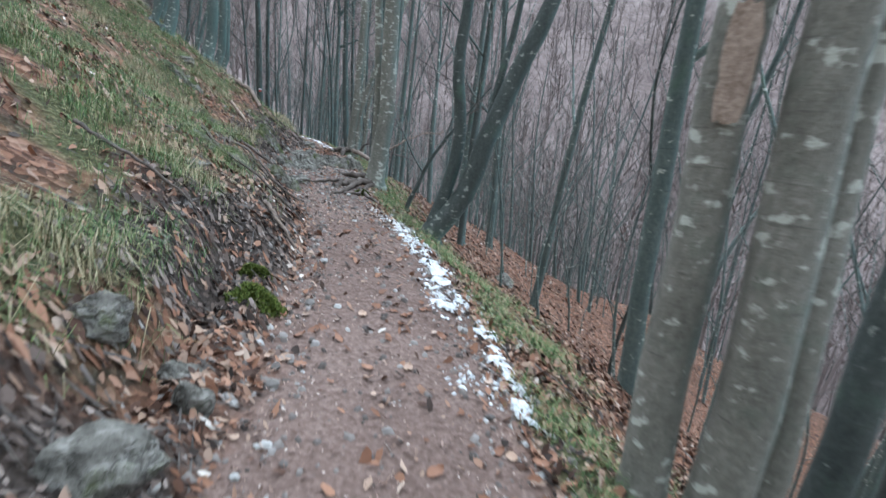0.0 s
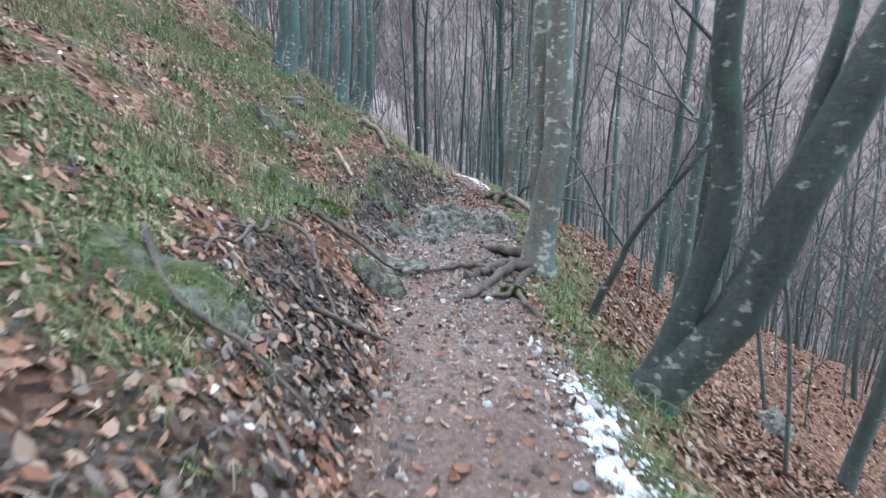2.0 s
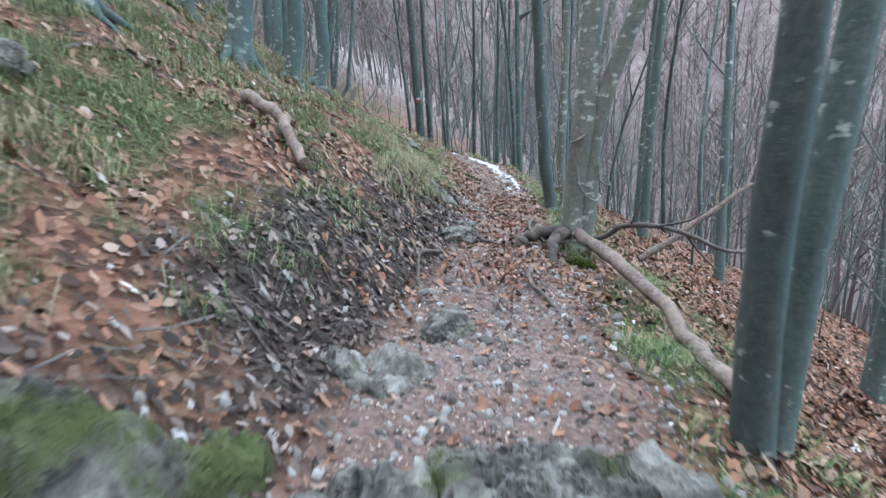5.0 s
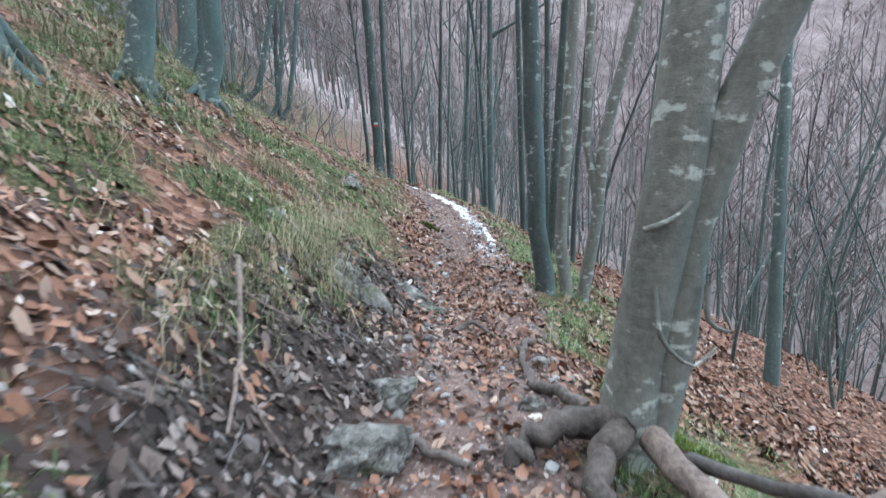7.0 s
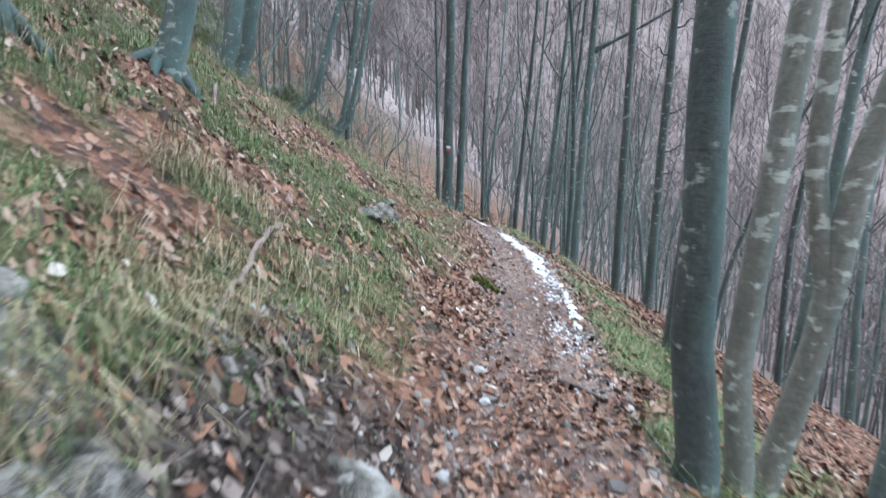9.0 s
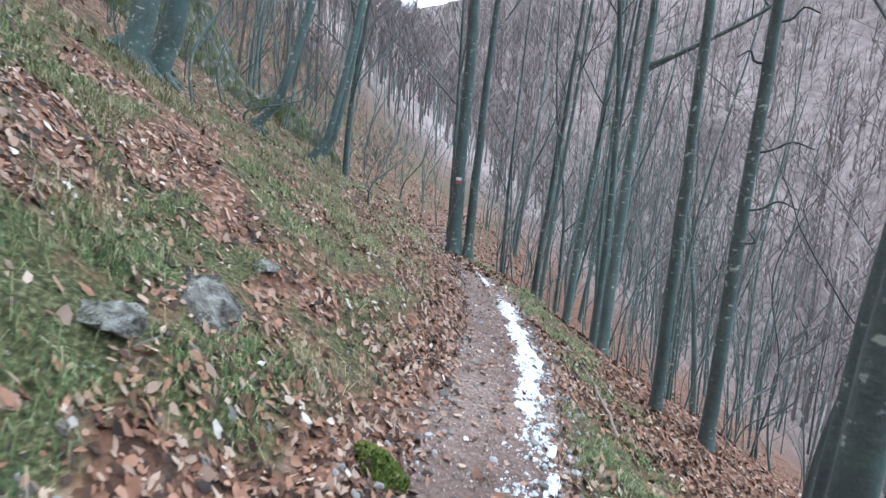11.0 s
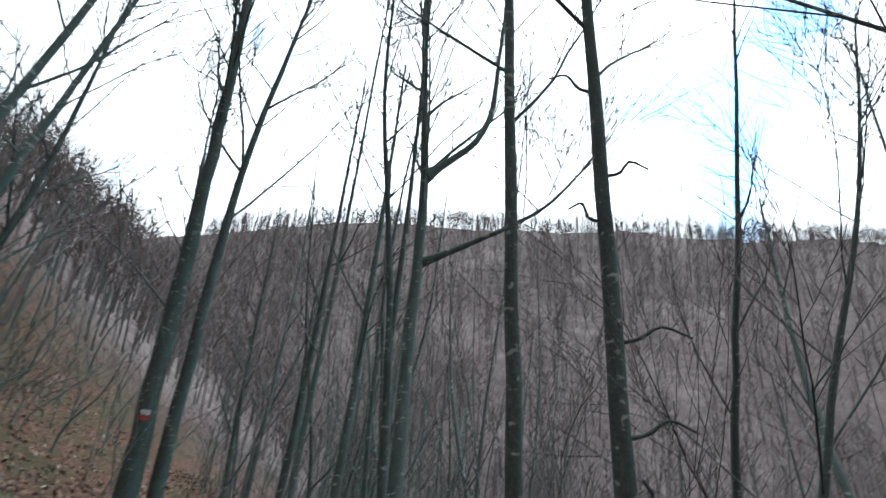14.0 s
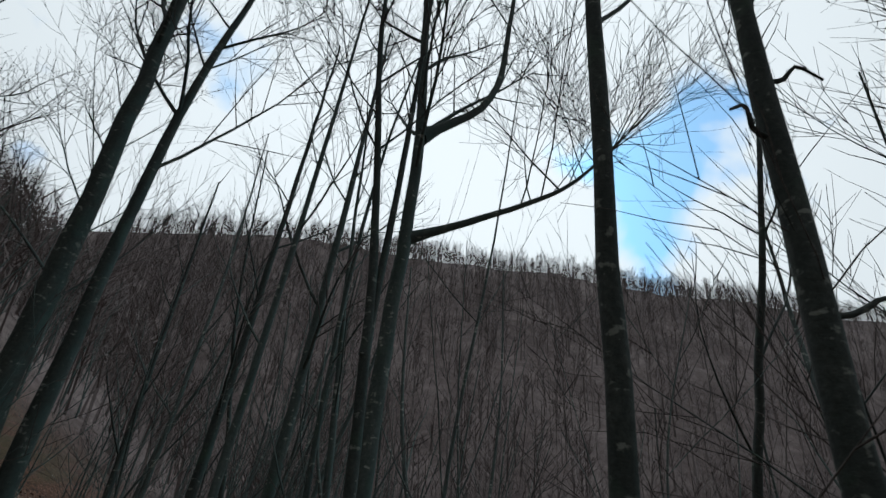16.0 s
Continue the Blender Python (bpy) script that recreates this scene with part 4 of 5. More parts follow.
ledge(-1.02, 13.0, 0.26, 0.15, 0.14, 5, 8, "mossy grey limestone lump bedded in the bank")
ledge(-1.4, 13.1, 0.28, 0.15, 0.08, -8, 9, "pale mossy limestone slab bedded in the bank")
ledge(-0.73, 13.58, 0.32, 0.14, 0.08, -30, 10, "long flat grey stone bedded at the edge of the path")
ledge(-2.42, 17.15, 0.3, 0.19, 0.13, -35, 11, "pale limestone boulder bedded in the leafy slope")
ledge(-11.0, 23.6, 2.4, 1.7, 2.4, 60, 12, "dark mossy crag on the hillside", MOSSY_ROCK, 0.07)
ledge(-8.7, 25.2, 1.0, 0.7, 1.1, 40, 13, "mossy grey rock outcrop on the hillside", MOSSY_ROCK, 0.05)
ledge(-9.5, 26.6, 0.9, 0.6, 0.9, 20, 14, "mossy grey rock outcrop on the hillside", MOSSY_ROCK, 0.05)
ledge(-0.13, 6.35, 0.24, 0.15, 0.2, 10, 15, "mossy squarish stone bedded in the bank beside the path", MOSSY_ROCK)
ledge(-2.0, 8.3, 0.36, 0.2, 0.24, 20, 16, "dark overhung rock in the grassy slope", MOSSY_ROCK)
ledge(-1.3, 7.2, 0.25, 0.15, 0.14, 20, 17, "dark mossy rock bedded in the bank", MOSSY_ROCK)
rock(-0.34, 3.77, (0.2, 0.15, 0.14), 40, "small pale stone in the grassy bank", 0.4, 20)


def moss_cushion(x, y, size, seed):
    """A low hummock of moss, covered with short tufts."""
    rnd = np.random.RandomState(seed)
    n = 1500
    a, q = rnd.uniform(0, 6.3, n), np.sqrt(rnd.rand(n))
    px, py = x + np.cos(a) * q * size, y + np.sin(a) * q * size * 0.75
    pz = land(px, py) + 0.05 * (1 - q**2) + 0.012 * vnoise(px, py, 20, 3)
    s = rnd.uniform(0.008, 0.02, n)
    t = rnd.uniform(0, 6.3, n)
    co = np.stack([np.stack([px + np.cos(t + k) * s, py + np.sin(t + k) * s, pz + (0.012 if k == 2.1 else -0.012)], -1) for k in (0.0, 2.1, 4.2)], 1).reshape(-1, 3)
    me = bpy.data.meshes.new("moss_cushion")
    fill_mesh(me, co, np.arange(3 * n).reshape(-1, 3))
    me.materials.append(MOSS)
    return tagged(new("moss_cushion", me), "bright green cushion of moss on the bank", "moss")


for x, y, size, seed in ((0.36, 2.52, 0.17, 1), (0.3, 2.8, 0.1, 2), (-0.85, 7.2, 0.22, 3), (0.72, 7.75, 0.13, 4), (0.6, 8.9, 0.16, 5), (0.5, 11.5, 0.12, 6), (0.9, 12.6, 0.2, 7), (0.85, 6.75, 0.1, 8), (-1.35, 17.3, 0.16, 9), (-4.2, 13.2, 0.3, 10)):
    moss_cushion(x, y, size, seed)


# ---- roots, sticks and logs ----
def ground_line(points, n, lift):
    """A line lying on the ground through a few (x, y, lift) points."""
    p = curve([(a, b, c) for a, b, c in points], n)
    p[:, 2] += land(p[:, 0], p[:, 1]) + lift
    return p


def stick(points, r, label, material, seed, name="stick", taper=0.5, lift=0.01, category="branch", forks=0, sides=7):
    rnd = np.random.RandomState(seed)
    line = ground_line(points, 16, lift)
    line += rnd.normal(0, r * 0.22, line.shape)
    root = Soup()
    root.tube(line, r * (1 - np.linspace(0, 1, 16) * (1 - taper)), sides, 0.12, rnd)
    for sub in list(twigs_on(root, line, r, rnd, forks, 0.5, 4)):
        pass
    return tagged(new(name, root.mesh(name, material)), label, category)


# roots across the path by the lichen-covered beech
for pts, r, seed in (
    ([(1.0, 7.4, 0.1), (0.75, 7.3, 0.03), (0.6, 7.1, 0.02), (0.45, 6.9, 0.0)], 0.065, 1),
    ([(0.98, 7.35, 0.08), (0.72, 7.05, 0.03), (0.62, 6.75, 0.02), (0.45, 6.4, -0.01)], 0.05, 2),
    ([(1.0, 7.3, 0.05), (0.88, 6.95, 0.02), (0.92, 6.6, 0.02), (1.1, 6.3, 0.0)], 0.035, 3),
    ([(0.72, 7.1, 0.02), (0.45, 7.15, 0.03), (0.2, 7.0, 0.02), (0.05, 6.95, 0.0)], 0.03, 4),
    ([(0.9, 6.9, 0.02), (0.75, 6.6, 0.02), (0.6, 6.55, 0.0)], 0.03, 5),
    ([(0.98, 7.5, 0.08), (0.7, 7.65, 0.04), (0.45, 7.9, 0.01)], 0.06, 6),
):
    stick(pts, r, "gnarled brown tree root crossing the path", ROOT, seed, "root", 0.45, 0.01, "root", sides=9)
for pts, r, seed in (
    ([(0.42, 12.0, 0.16), (0.22, 11.93, 0.1), (0.06, 11.84, 0.07), (-0.04, 11.7, -0.06)], 0.07, 7),
    ([(0.4, 11.92, 0.16), (0.3, 11.7, 0.1), (0.27, 11.5, 0.03), (0.3, 11.34, -0.06)], 0.06, 8),
    ([(0.3, 12.2, 0.06), (0.1, 12.4, 0.02), (0.05, 12.7, 0.0)], 0.035, 9),
    ([(0.08, 13.1, 0.02), (0.02, 12.8, 0.03), (0.06, 12.5, 0.0)], 0.025, 10),
    ([(-0.4, 13.05, 0.0), (-0.28, 13.15, 0.05), (-0.15, 13.1, 0.0)], 0.02, 11),
    ([(-0.5, 11.75, 0.02), (-0.3, 11.7, 0.03), (-0.15, 11.68, 0.0)], 0.025, 12),
    ([(0.1, 11.05, 0.0), (0.15, 10.7, 0.02), (0.3, 10.4, 0.0)], 0.02, 13),
):
    stick(pts, r, "gnarled grey tree root at the edge of the path", ROOT, seed, "root", 0.5, 0.01, "root", sides=9)
# roots and branches in the bank
for pts, r, seed, label in (
    ([(-0.6, 4.75, 0.05), (-0.25, 4.5, 0.05), (0.1, 4.55, 0.04), (0.35, 4.5, 0.0)], 0.016, 14, "exposed grey root winding down the bank"),
    ([(-0.85, 6.2, 0.05), (-0.5, 6.0, 0.06), (-0.2, 5.55, 0.05), (0.0, 5.3, 0.0)], 0.019, 15, "exposed grey root winding down the bank"),
    ([(-0.7, 5.9, 0.04), (-0.5, 5.3, 0.06), (-0.45, 4.9, 0.02)], 0.017, 16, "exposed grey root in the bank"),
    ([(-0.75, 3.05, 0.05), (-0.4, 2.95, 0.06), (-0.05, 2.9, 0.03)], 0.014, 17, "exposed grey root along the top of the cut bank"),
    ([(-0.75, 6.7, 0.03), (-0.3, 6.75, 0.06), (0.15, 6.85, 0.02)], 0.022, 18, "grey root lying across the foot of the bank"),
    ([(-0.1, 5.2, 0.02), (0.2, 5.5, 0.05), (0.3, 5.2, 0.0)], 0.016, 19, "looped grey root beside the path"),
    ([(0.12, 3.95, 0.03), (0.3, 3.7, 0.04), (0.42, 3.6, 0.02)], 0.02, 20, "short dead branch lying at the foot of the bank"),
    ([(-1.2, 12.1, 0.12), (-1.0, 11.75, 0.08), (-0.8, 11.3, 0.04)], 0.013, 21, "thin forked dead branch lying on the bank"),
    ([(-0.55, 11.05, 0.02), (-0.6, 10.7, 0.05), (-0.5, 10.3, 0.0)], 0.016, 22, "thin grey root beside the path"),
    ([(-2.0, 14.8, 0.03), (-1.6, 14.0, 0.05), (-1.3, 13.5, 0.02)], 0.018, 23, "dead stick lying on the grassy slope"),
    ([(-3.7, 16.2, 0.03), (-3.2, 15.6, 0.04)], 0.02, 24, "dead stick lying on the grassy slope"),
    ([(1.75, 8.6, 0.05), (2.1, 8.0, 0.06), (2.5, 7.4, 0.02)], 0.012, 25, "thin dead branch on the slope below the path"),
    ([(-0.3, 19.2, 0.02), (-0.55, 20.0, 0.04), (-0.85, 20.8, 0.0)], 0.015, 26, "thin dead branch lying along the brink"),
    ([(-0.6, 15.3, 0.0), (-0.1, 15.2, 0.0), (0.15, 14.7, 0.0)], 0.012, 27, "thin root at the edge of the path"),
):
    stick(pts, r, label, DEAD if "dead" in label else ROOT, seed, "branch" if "branch" in label or "stick" in label else "root", 0.45, 0.012, "branch" if "dead" in label else "root", forks=3 if "forked" in label else 0)
stick([(-1.33, 8.5, 0.12), (-1.2, 8.4, 0.05), (-1.02, 8.2, 0.02)], 0.028, "pale debarked dead branch leaning on the bank", SCAR, 31, "branch", 0.6, 0.03)
stick([(0.5, 11.85, 0.12), (0.7, 11.2, 0.12), (0.95, 10.4, 0.1), (1.1, 9.7, 0.06)], 0.052, "fallen barked log lying along the brink of the path", DEAD, 32, "log", 0.75, 0.05, "log", sides=12)
stick([(-1.9, 11.0, 0.05), (-1.6, 10.9, 0.08), (-1.35, 10.7, 0.03)], 0.05, "short rotten log lying in the leaves", DEAD, 33, "log", 0.7, 0.04, "log", sides=10)
stick([(0.95, 11.6, 0.2), (1.5, 11.8, 0.9), (2.1, 12.0, 1.6), (2.7, 12.2, 2.1)], 0.028, "bare dead branch reaching out from the forked beech", DEAD, 34, "branch", 0.4, 0.0, forks=6)
stick([(0.62, 11.8, 0.15), (0.85, 11.3, 0.45), (1.2, 11.2, 0.6), (1.9, 11.4, 0.9)], 0.025, "bare grey branch reaching over the slope", TWIG, 35, "branch", 0.4, 0.0, forks=5)


# ---- snow ----
def snow(y0, y1, where, half, label, seed, rough=0.5):
    """A thin crust of old snow along the path; where: metres right of the path's middle."""
    ys = np.arange(y0, y1, 0.014)
    us = np.arange(-1, 1.001, 0.04)
    U, Y = np.meshgrid(us, ys)
    mid = path_x(Y) + where + 0.05 * vnoise(Y, Y * 0, 1.3, seed)
    wide = half * (0.65 + 0.35 * vnoise(Y, Y * 0, 2.2, seed + 1))
    X = mid + U * wide
    s = (Y - y0) / (y1 - y0)
    cover = 1 - U**2 - (2 * s - 1) ** 6 + rough * 0.7 * vnoise(X, Y, 8, seed + 2) + rough * vnoise(X, Y, 24, seed + 3)
    Z = land(X, Y) + np.clip((cover - 0.42) * 0.028 + 0.002, -0.012, 0.024) + 0.006 * vnoise(X, Y, 24, 5)
    keep = cover > 0.42
    keep = keep[:-1, :-1] & keep[1:, :-1] & keep[:-1, 1:] & keep[1:, 1:]
    return tagged(new("snow_patch", sheet("snow_patch", X, Y, Z, keep, SNOW)), label, "snow")


snow(2.7, 5.6, 0.53, 0.2, "thin patch of old granular snow along the path edge", 3, 1.25)
snow(1.6, 2.8, 0.64, 0.15, "thin patchy old snow on the path edge", 5, 1.0)
snow(18.4, 22.5, 0.22, 0.22, "long strip of old white snow along the path edge", 7, 0.5)
snow(16.6, 18.6, 0.34, 0.1, "patchy old snow and pale grit along the path edge", 9, 1.5)
snow(23.0, 24.6, 0.1, 0.1, "small patch of old snow on the path", 11, 0.9)


# ---- fallen leaves, grass, stone chips ----
def scatter(name, label, category, count, seed, weight, shape, material, y0=-1.2, y1=26, dmin=-5, dmax=3.6):
    """Strews small flat or upright pieces over the ground; weight(x, y) gives the chance of keeping one."""
    rnd = np.random.RandomState(seed)
    y = y0 + (y1 - y0) * rnd.rand(count) ** 1.15
    u = rnd.uniform(-1, 1, count)
    d = np.where(u < 0, dmin * np.abs(u) ** 1.4, dmax * np.abs(u) ** 1.4) if dmin < 0 < dmax else rnd.uniform(dmin, dmax, count)
    x = path_x(y) + d
    keep = rnd.rand(count) < weight(x, y)
    x, y = x[keep], y[keep]
    e = 0.05
    z = land(x, y)
    gx, gy = (land(x + e, y) - z) / e, (land(x, y + e) - z) / e
    co, faces = shape(rnd, x, y, z, gx, gy)
    me = bpy.data.meshes.new(name)
    fill_mesh(me, co, faces)
    me.materials.append(material)
    return tagged(new(name, me), label, category, "", "stuff")


def leaf_shape(rnd, x, y, z, gx, gy, big=1.0):
    n = len(x)
    a = rnd.uniform(0, 2 * np.pi, n)
    ln = (0.01 + 0.023 * rnd.rand(n) ** 1.3) * big
    wd = ln * rnd.uniform(0.42, 0.64, n)
    outline = [(-1, 0), (-0.45, -0.95), (0.3, -0.85), (1.05, 0), (0.3, 0.85), (-0.45, 0.95)]
    tip, roll = rnd.normal(0, 0.55, n), rnd.normal(0, 0.6, n)
    curl = rnd.uniform(-0.5, 1.1, n)
    pts = []
    for u, v in outline:
        lx, ly = u * ln, v * wd
        px = x + lx * np.cos(a) - ly * np.sin(a)
        py = y + lx * np.sin(a) + ly * np.cos(a)
        pz = z + gx * (px - x) + gy * (py - y) + 0.012 + lx * tip + ly * roll + curl * (v * v * wd * 0.55 + u * u * ln * 0.2) + 0.2 * ln * np.abs(tip)
        pts.append(np.stack([px, py, pz], -1) + rnd.normal(0, 0.09, (n, 3)) * ln[:, None])
    co = np.stack(pts, 1).reshape(-1, 3)
    k = np.arange(n)[:, None] * 6
    faces = np.concatenate([k + np.array([0, 1, 2, 3]), k + np.array([0, 3, 4, 5])])
    return co, faces


def blade_shape(low, high, lean_out):
    def shape(rnd, x, y, z, gx, gy):
        per = 26
        x, y = np.repeat(x, per) + rnd.normal(0, 0.06, len(x) * per), np.repeat(y, per) + rnd.normal(0, 0.06, len(y) * per)
        n = len(x)
        z = land(x, y) - 0.01
        h = rnd.uniform(low, high, n)
        a = rnd.uniform(0, 2 * np.pi, n)
        hang = rnd.uniform(0.3, 1.1, n) * lean_out
        ox, oy = np.cos(a) * h * hang * 0.7 + h * 0.35 * hang, np.sin(a) * h * hang * 0.7
        w = rnd.uniform(0.0008, 0.0019, n)
        wx, wy = -np.sin(a) * w, np.cos(a) * w
        p0, p1 = np.stack([x - wx, y - wy, z], -1), np.stack([x + wx, y + wy, z], -1)
        mz = z + h * (0.75 - 0.25 * hang)
        p2 = np.stack([x + ox * 0.4 + wx, y + oy * 0.4 + wy, mz], -1)
        p3 = np.stack([x + ox * 0.4 - wx, y + oy * 0.4 - wy, mz], -1)
        tz = z + h * (1 - 0.75 * hang)
        p4, p5 = np.stack([x + ox + wx * 0.2, y + oy + wy * 0.2, tz], -1), np.stack([x + ox - wx * 0.2, y + oy - wy * 0.2, tz], -1)
        co = np.stack([p0, p1, p2, p3, p4, p5], 1).reshape(-1, 3)
        k = np.arange(n)[:, None] * 6
        return co, np.concatenate([k + np.array([0, 1, 2, 3]), k + np.array([3, 2, 4, 5])])
    return shape


def chip_shape(small, large, form=(1.2, 0.9, 0.6)):
    def shape(rnd, x, y, z, gx, gy):
        n = len(x)
        s = small + (large - small) * rnd.rand(n) ** 3
        cube = np.array([(-1, -1, -1), (1, -1, -1), (1, 1, -1), (-1, 1, -1), (-0.6, -0.7, 1), (0.7, -0.5, 1), (0.6, 0.7, 1), (-0.7, 0.5, 1)]) * 0.5
        a = rnd.uniform(0, 6.3, n)
        p = cube[None] * (1 + rnd.normal(0, 0.2, (n, 8, 3))) * s[:, None, None] * np.array(form)
        c, t = np.cos(a)[:, None], np.sin(a)[:, None]
        px, py = p[..., 0] * c - p[..., 1] * t, p[..., 0] * t + p[..., 1] * c
        co = np.stack([x[:, None] + px, y[:, None] + py, z[:, None] + gx[:, None] * px + gy[:, None] * py + p[..., 2] + s[:, None] * 0.12], -1).reshape(-1, 3)
        q = np.array([(0, 1, 5, 4), (1, 2, 6, 5), (2, 3, 7, 6), (3, 0, 4, 7), (4, 5, 6, 7)])
        return co, (np.arange(n)[:, None, None] * 8 + q[None]).reshape(-1, 4)
    return shape


def litter_weight(x, y):
    d, w = side(x, y), path_w(y)
    clump = smooth(-0.35, 0.35, 0.8 * vnoise(x, y, 0.8, 31) + 0.8 * vnoise(x, y, 2.4, 32))
    on = 0.02 + 0.16 * smooth(0.6, 1.05, np.abs(d) / w)
    later = smooth(10.8, 12.5, y) * smooth(16.5, 14, y) * 0.16
    return np.clip(np.where(np.abs(d) < w, on + later, 0.1 + 0.72 * clump), 0, 1) * (1 - 0.45 * grassy(x, y)) * (1 - 0.62 * muddy_at(x, y))


def blade_weight(x, y):
    return grassy(x, y) ** 1.5 * (0.25 + 0.75 * smooth(0.0, 0.5, vnoise(x, y, 2.6, 41) + 0.25))


def chip_weight(x, y):
    d, w = side(x, y), path_w(y)
    edge = smooth(0.45, 1.0, np.abs(d) / w) * smooth(1.9, 1.1, np.abs(d) / w)
    mid = smooth(5.0, 6.5, y) * smooth(12.4, 10, y) * smooth(1.3, 0.9, np.abs(d) / w) * 0.7
    return np.clip(0.1 + 0.75 * edge + mid + 0.25 * muddy_at(x, y), 0, 1) * (1 - 0.55 * muddy_at(x, y))


scatter("leaf_litter", "fallen brown beech leaves strewn over slope and path", "leaves", 360000, 51, litter_weight, leaf_shape, LEAF)
scatter("grass", "tufts of green and straw-coloured winter grass", "grass", 25000, 52, blade_weight, blade_shape(0.05, 0.19, 1.2), GRASS)
scatter("stone_chips", "small grey limestone chips along the path", "gravel", 52000, 53, chip_weight, chip_shape(0.008, 0.042), PEBBLE, -1.2, 28, -1.6, 1.4)
scatter("twig_litter", "short dead twigs among the leaves", "twigs", 16000, 54, lambda x, y: 0.75 * litter_weight(x, y), chip_shape(0.004, 0.012, (26, 0.8, 0.8)), TWIG, -1.2, 26, -5, 4)

scatter("tussocks", "long straw-coloured grass tussocks hanging down the bank", "grass", 8000, 55, lambda x, y: grassy(x, y) * smooth(0.1, 0.5, vnoise(x, y, 1.3, 61)) * smooth(0.3, 0.7, -side(x, y) - path_w(y)), blade_shape(0.14, 0.32, 1.25), STRAW, -1.2, 24, -6, 0)
scatter("hill_litter", "fallen brown leaves down the wooded slope", "leaves", 34000, 57, lambda x, y: 0.75 + 0 * x, lambda *a: leaf_shape(*a, 1.8), RUSSET, -1, 34, 6, 18)
scatter("brink_litter", "fallen brown leaves and bare soil below the brink", "leaves", 42000, 62, lambda x, y: 0.3 + 0.5 * smooth(-0.3, 0.4, vnoise(x, y, 1.5, 33)), lambda *a: leaf_shape(*a, 1.3), LEAF, -1, 28, 1.6, 7)
scatter("upper_litter", "fallen brown leaves on the grassy hillside", "leaves", 40000, 58, lambda x, y: litter_weight(x, y), lambda *a: leaf_shape(*a, 1.6), LEAF, 5, 44, -14, -4)
scatter("bank_debris", "rotting leaf scraps and crumbled soil on the cut bank", "litter", 52000, 63, lambda x, y: muddy_at(x, y), lambda *a: leaf_shape(*a, 0.85), ROTTEN, -1, 18, -2.2, -0.2)
scatter("bank_twigs", "tangle of thin dead twigs and rootlets on the cut bank", "twigs", 9000, 64, lambda x, y: 0.9 * muddy_at(x, y), chip_shape(0.004, 0.011, (34, 0.7, 0.7)), TWIG, -1, 18, -2.2, -0.2)
scatter("trodden_leaves", "small russet leaves trodden into the path", "leaves", 9000, 65, lambda x, y: smooth(10, 11.5, y) * smooth(17, 14.5, y) * smooth(1.2, 0.7, np.abs(side(x, y) - 0.05) / path_w(y)) * smooth(-0.5, 0.3, vnoise(x, y, 2.0, 81)), lambda *a: leaf_shape(*a, 0.8), RUSSET, 10, 17, -0.6, 0.6)
scatter("path_crumbs", "leaf crumbs and fine grit trodden into the path", "grit", 56000, 60, lambda x, y: smooth(1.25, 0.8, np.abs(side(x, y)) / path_w(y)) * (0.12 + 0.7 * smooth(0.3, 0.95, np.abs(side(x, y)) / path_w(y)) + 0.6 * smooth(4.5, 6.5, y)), lambda *a: leaf_shape(*a, 0.33), CRUMB, -0.5, 24, -0.8, 0.8)
scatter("bend_litter", "fallen brown leaves on the bank round the bend", "leaves", 16000, 61, lambda x, y: 0.8 + 0 * x, lambda *a: leaf_shape(*a, 1.8), LEAF, 24, 40, -6, 4)


def snow_weight(x, y):
    d = side(x, y)
    near = smooth(0.3, 0.08, np.abs(d - 0.55)) * smooth(1.4, 1.8, y) * smooth(6.2, 5.4, y)
    later = smooth(0.26, 0.06, np.abs(d - 0.28)) * smooth(14.5, 16, y) * smooth(25, 23, y)
    return np.maximum(near, later) * smooth(-0.3, 0.3, vnoise(x, y, 3, 71))


scatter("snow_grains", "crumbs of old granular snow along the path edge", "snow", 60000, 59, snow_weight, chip_shape(0.008, 0.032, (1.2, 1.0, 0.5)), SNOW, 1.2, 25, -0.1, 1.0)
scatter("hill_grass", "rough olive grass on the hillside", "grass", 2600, 56, lambda x, y: grassy(x, y), blade_shape(0.1, 0.3, 1.1), STRAW, 20, 46, -20, -4)


# ---- leaves and stones that lie singly on the path ----
def piece_material(name, stops, rough):
    m, nt, b = base_material(name, rough, 0.25)
    info = nt.nodes.new("ShaderNodeObjectInfo")
    tone = ramp_of(nt, stops)
    nt.links.new(info.outputs["Random"], tone.inputs["Fac"])
    tc = nt.nodes.new("ShaderNodeTexCoord").outputs["Object"]
    n = noise_node(nt, 45, 4, tc)
    nt.links.new(blend(nt, 0.5, tone.outputs["Color"], blend(nt, n.outputs["Fac"], (0.4, 0.38, 0.35), (1.0, 1.0, 1.0)), "MULTIPLY"), b.inputs["Base Color"])
    return m


ONE_LEAF = piece_material("single_beech_leaf", LEAF_TONES[2:], 0.6)
ONE_STONE = piece_material("single_stone", [(0.0, (0.09, 0.08, 0.075)), (0.7, (0.2, 0.19, 0.18)), (1.0, (0.38, 0.38, 0.37))], 0.9)


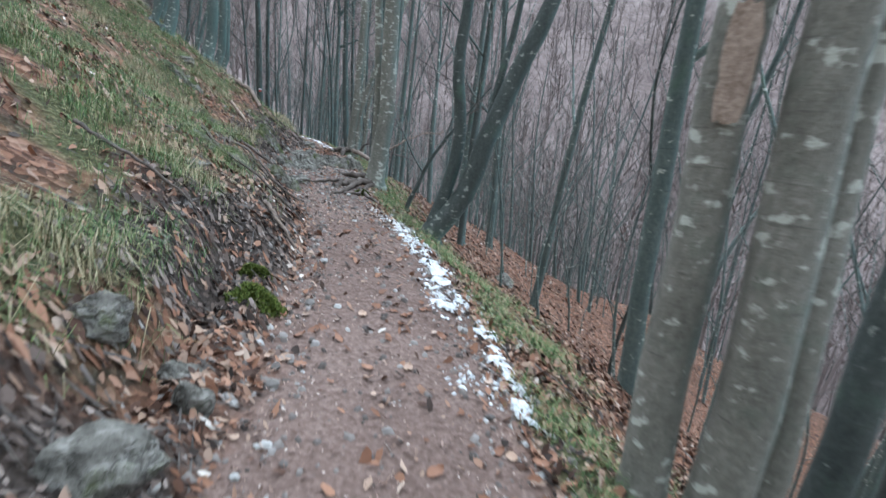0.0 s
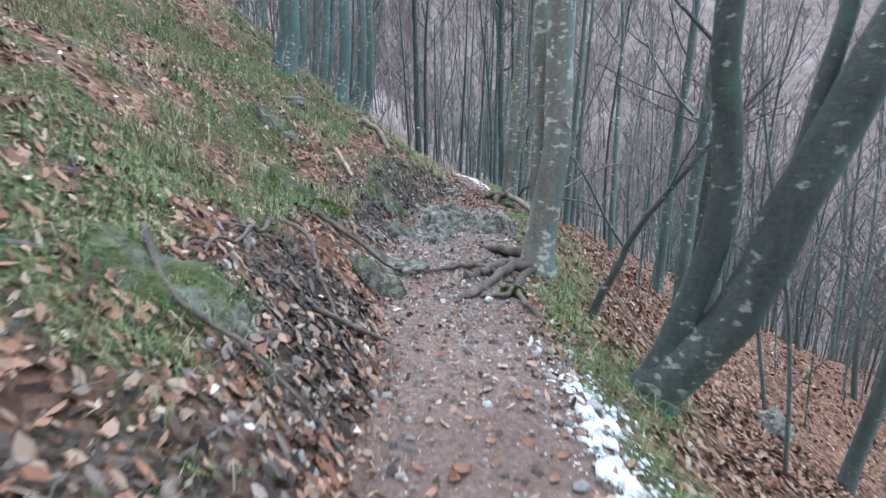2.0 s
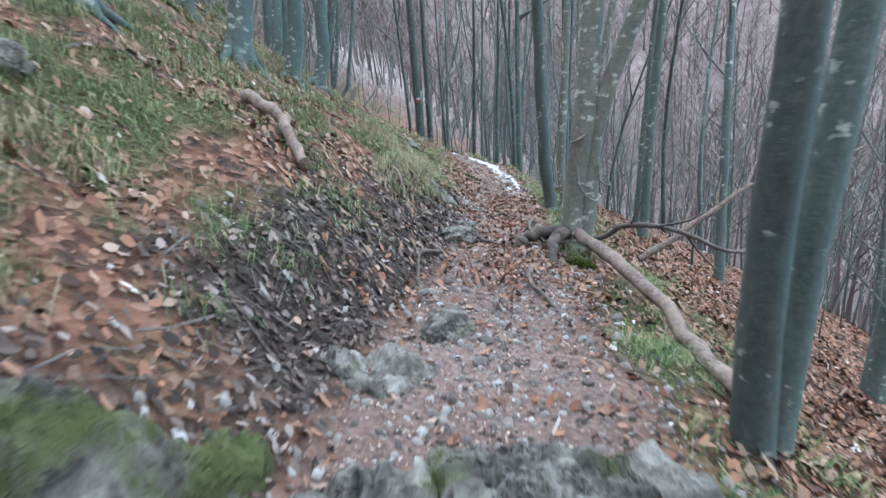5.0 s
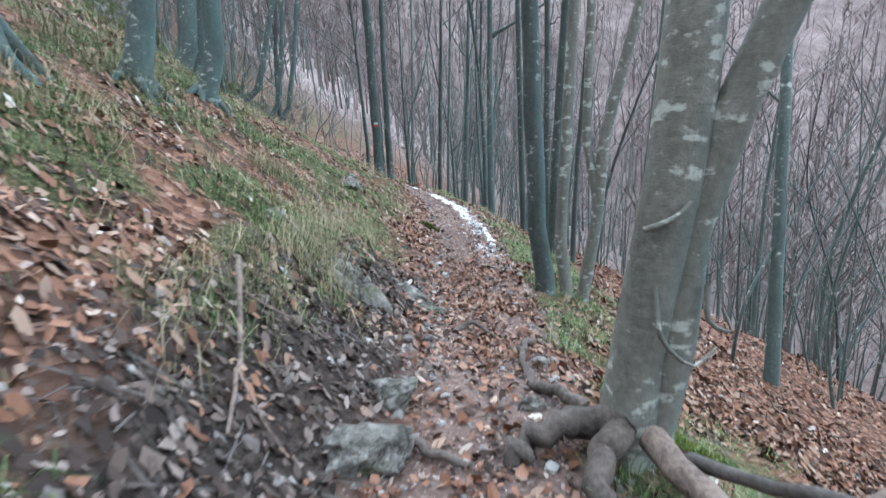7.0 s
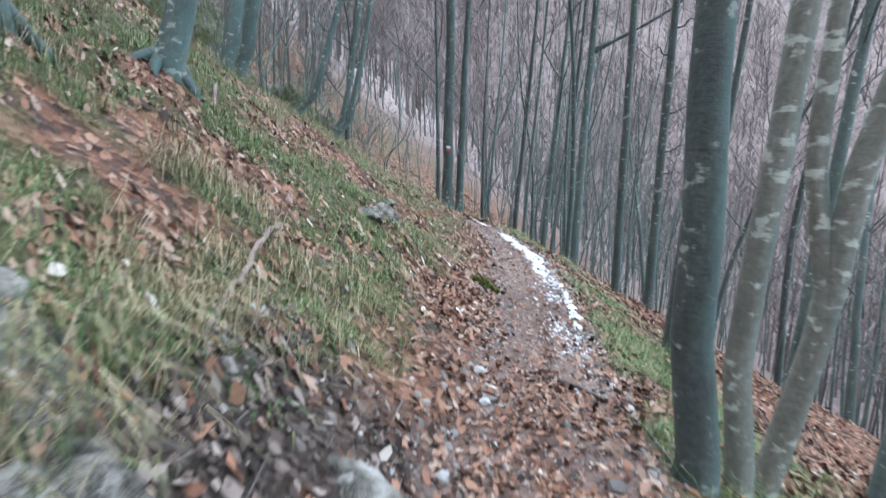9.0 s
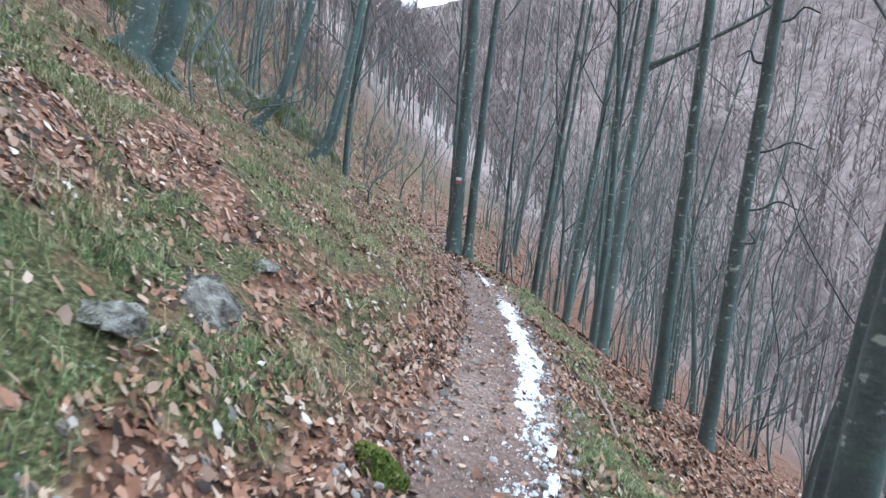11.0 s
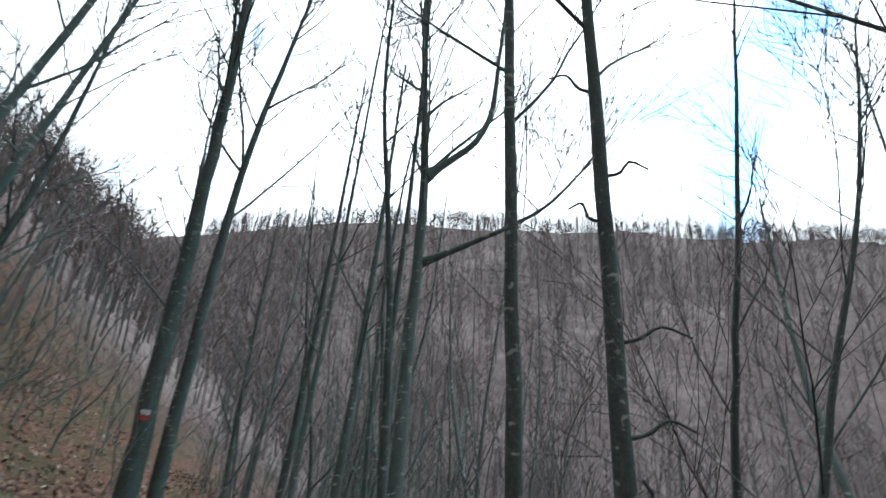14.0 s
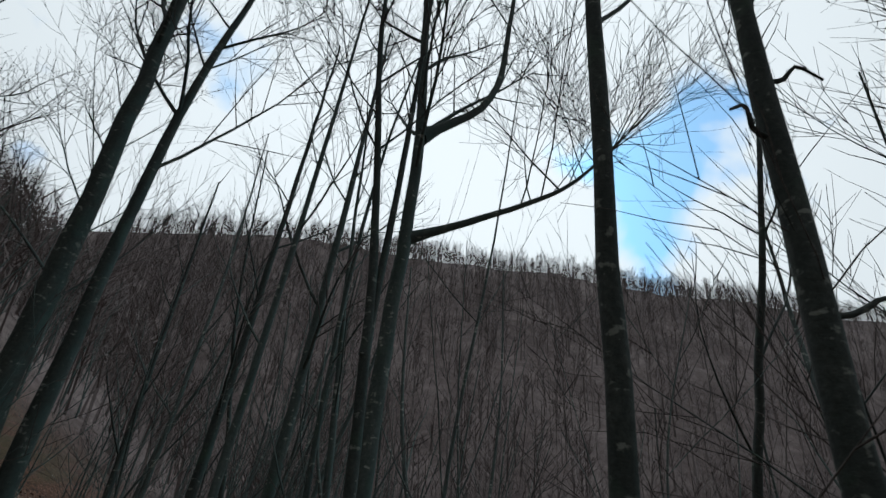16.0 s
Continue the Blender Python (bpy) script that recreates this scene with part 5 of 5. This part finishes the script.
def leaf_mesh(seed):
    rnd = np.random.RandomState(seed)
    n, co = 7, []
    for i in range(n):
        u = i / (n - 1) * 2 - 1
        half = 0.62 * math.sqrt(max(0.0, 1 - abs(u) ** 2.3)) * (1 - 0.12 * u)
        for v in (-1, 0, 1):
            co.append((u * 0.036, v * half * 0.036 * (1 + rnd.normal(0, 0.05)), 0.01 * v * v * rnd.uniform(0.4, 1.1) + 0.008 * u * u * rnd.uniform(-0.3, 1.2)))
    quads = [(i * 3 + j, i * 3 + 3 + j, i * 3 + 4 + j, i * 3 + 1 + j) for i in range(n - 1) for j in range(2)]
    soup = Soup()
    soup.add(co, quads)
    return soup.mesh("leaf", ONE_LEAF)


def stone_mesh(seed):
    rnd = np.random.RandomState(seed)
    bm = bmesh.new()
    bmesh.ops.create_icosphere(bm, subdivisions=1, radius=0.5)
    for v in bm.verts:
        v.co = Vector((v.co.x * 1.2, v.co.y * 0.9, v.co.z * 0.65)) * (1 + rnd.normal(0, 0.13))
    me = bpy.data.meshes.new("stone")
    bm.to_mesh(me)
    bm.free()
    me.materials.append(ONE_STONE)
    return me


rnd = np.random.RandomState(77)
LEAVES, STONES = [leaf_mesh(k) for k in range(6)], [stone_mesh(k) for k in range(6)]
for k in range(280):
    y = rnd.uniform(0.8, 20)
    x = float(path_x(y)) + rnd.uniform(-1, 1) * (float(path_w(y)) + 0.1)
    ob = new("leaf", LEAVES[k % 6])
    s = rnd.uniform(0.7, 1.15)
    ob.matrix_basis = pose(x, y, ground_at(x, y) + 0.006, rnd.normal(0, 9), rnd.normal(0, 9), rnd.uniform(0, 360)) @ Matrix.Diagonal((s, s, s, 1))
    ob.parent = ground
for k in range(240):
    y = rnd.uniform(0.8, 21)
    edge = 1 if rnd.rand() < 0.5 else -1
    x = float(path_x(y)) + edge * (float(path_w(y)) * rnd.uniform(0.55, 1.25)) if not 6.5 < y < 10 else float(path_x(y)) + rnd.uniform(-0.6, 0.6)
    ob = new("stone", STONES[k % 6])
    s = 0.03 + 0.06 * rnd.rand() ** 2
    ob.matrix_basis = pose(x, y, ground_at(x, y) + s * 0.14, rnd.normal(0, 12), rnd.normal(0, 12), rnd.uniform(0, 360)) @ Matrix.Diagonal((s, s, s, 1))
    ob.parent = ground
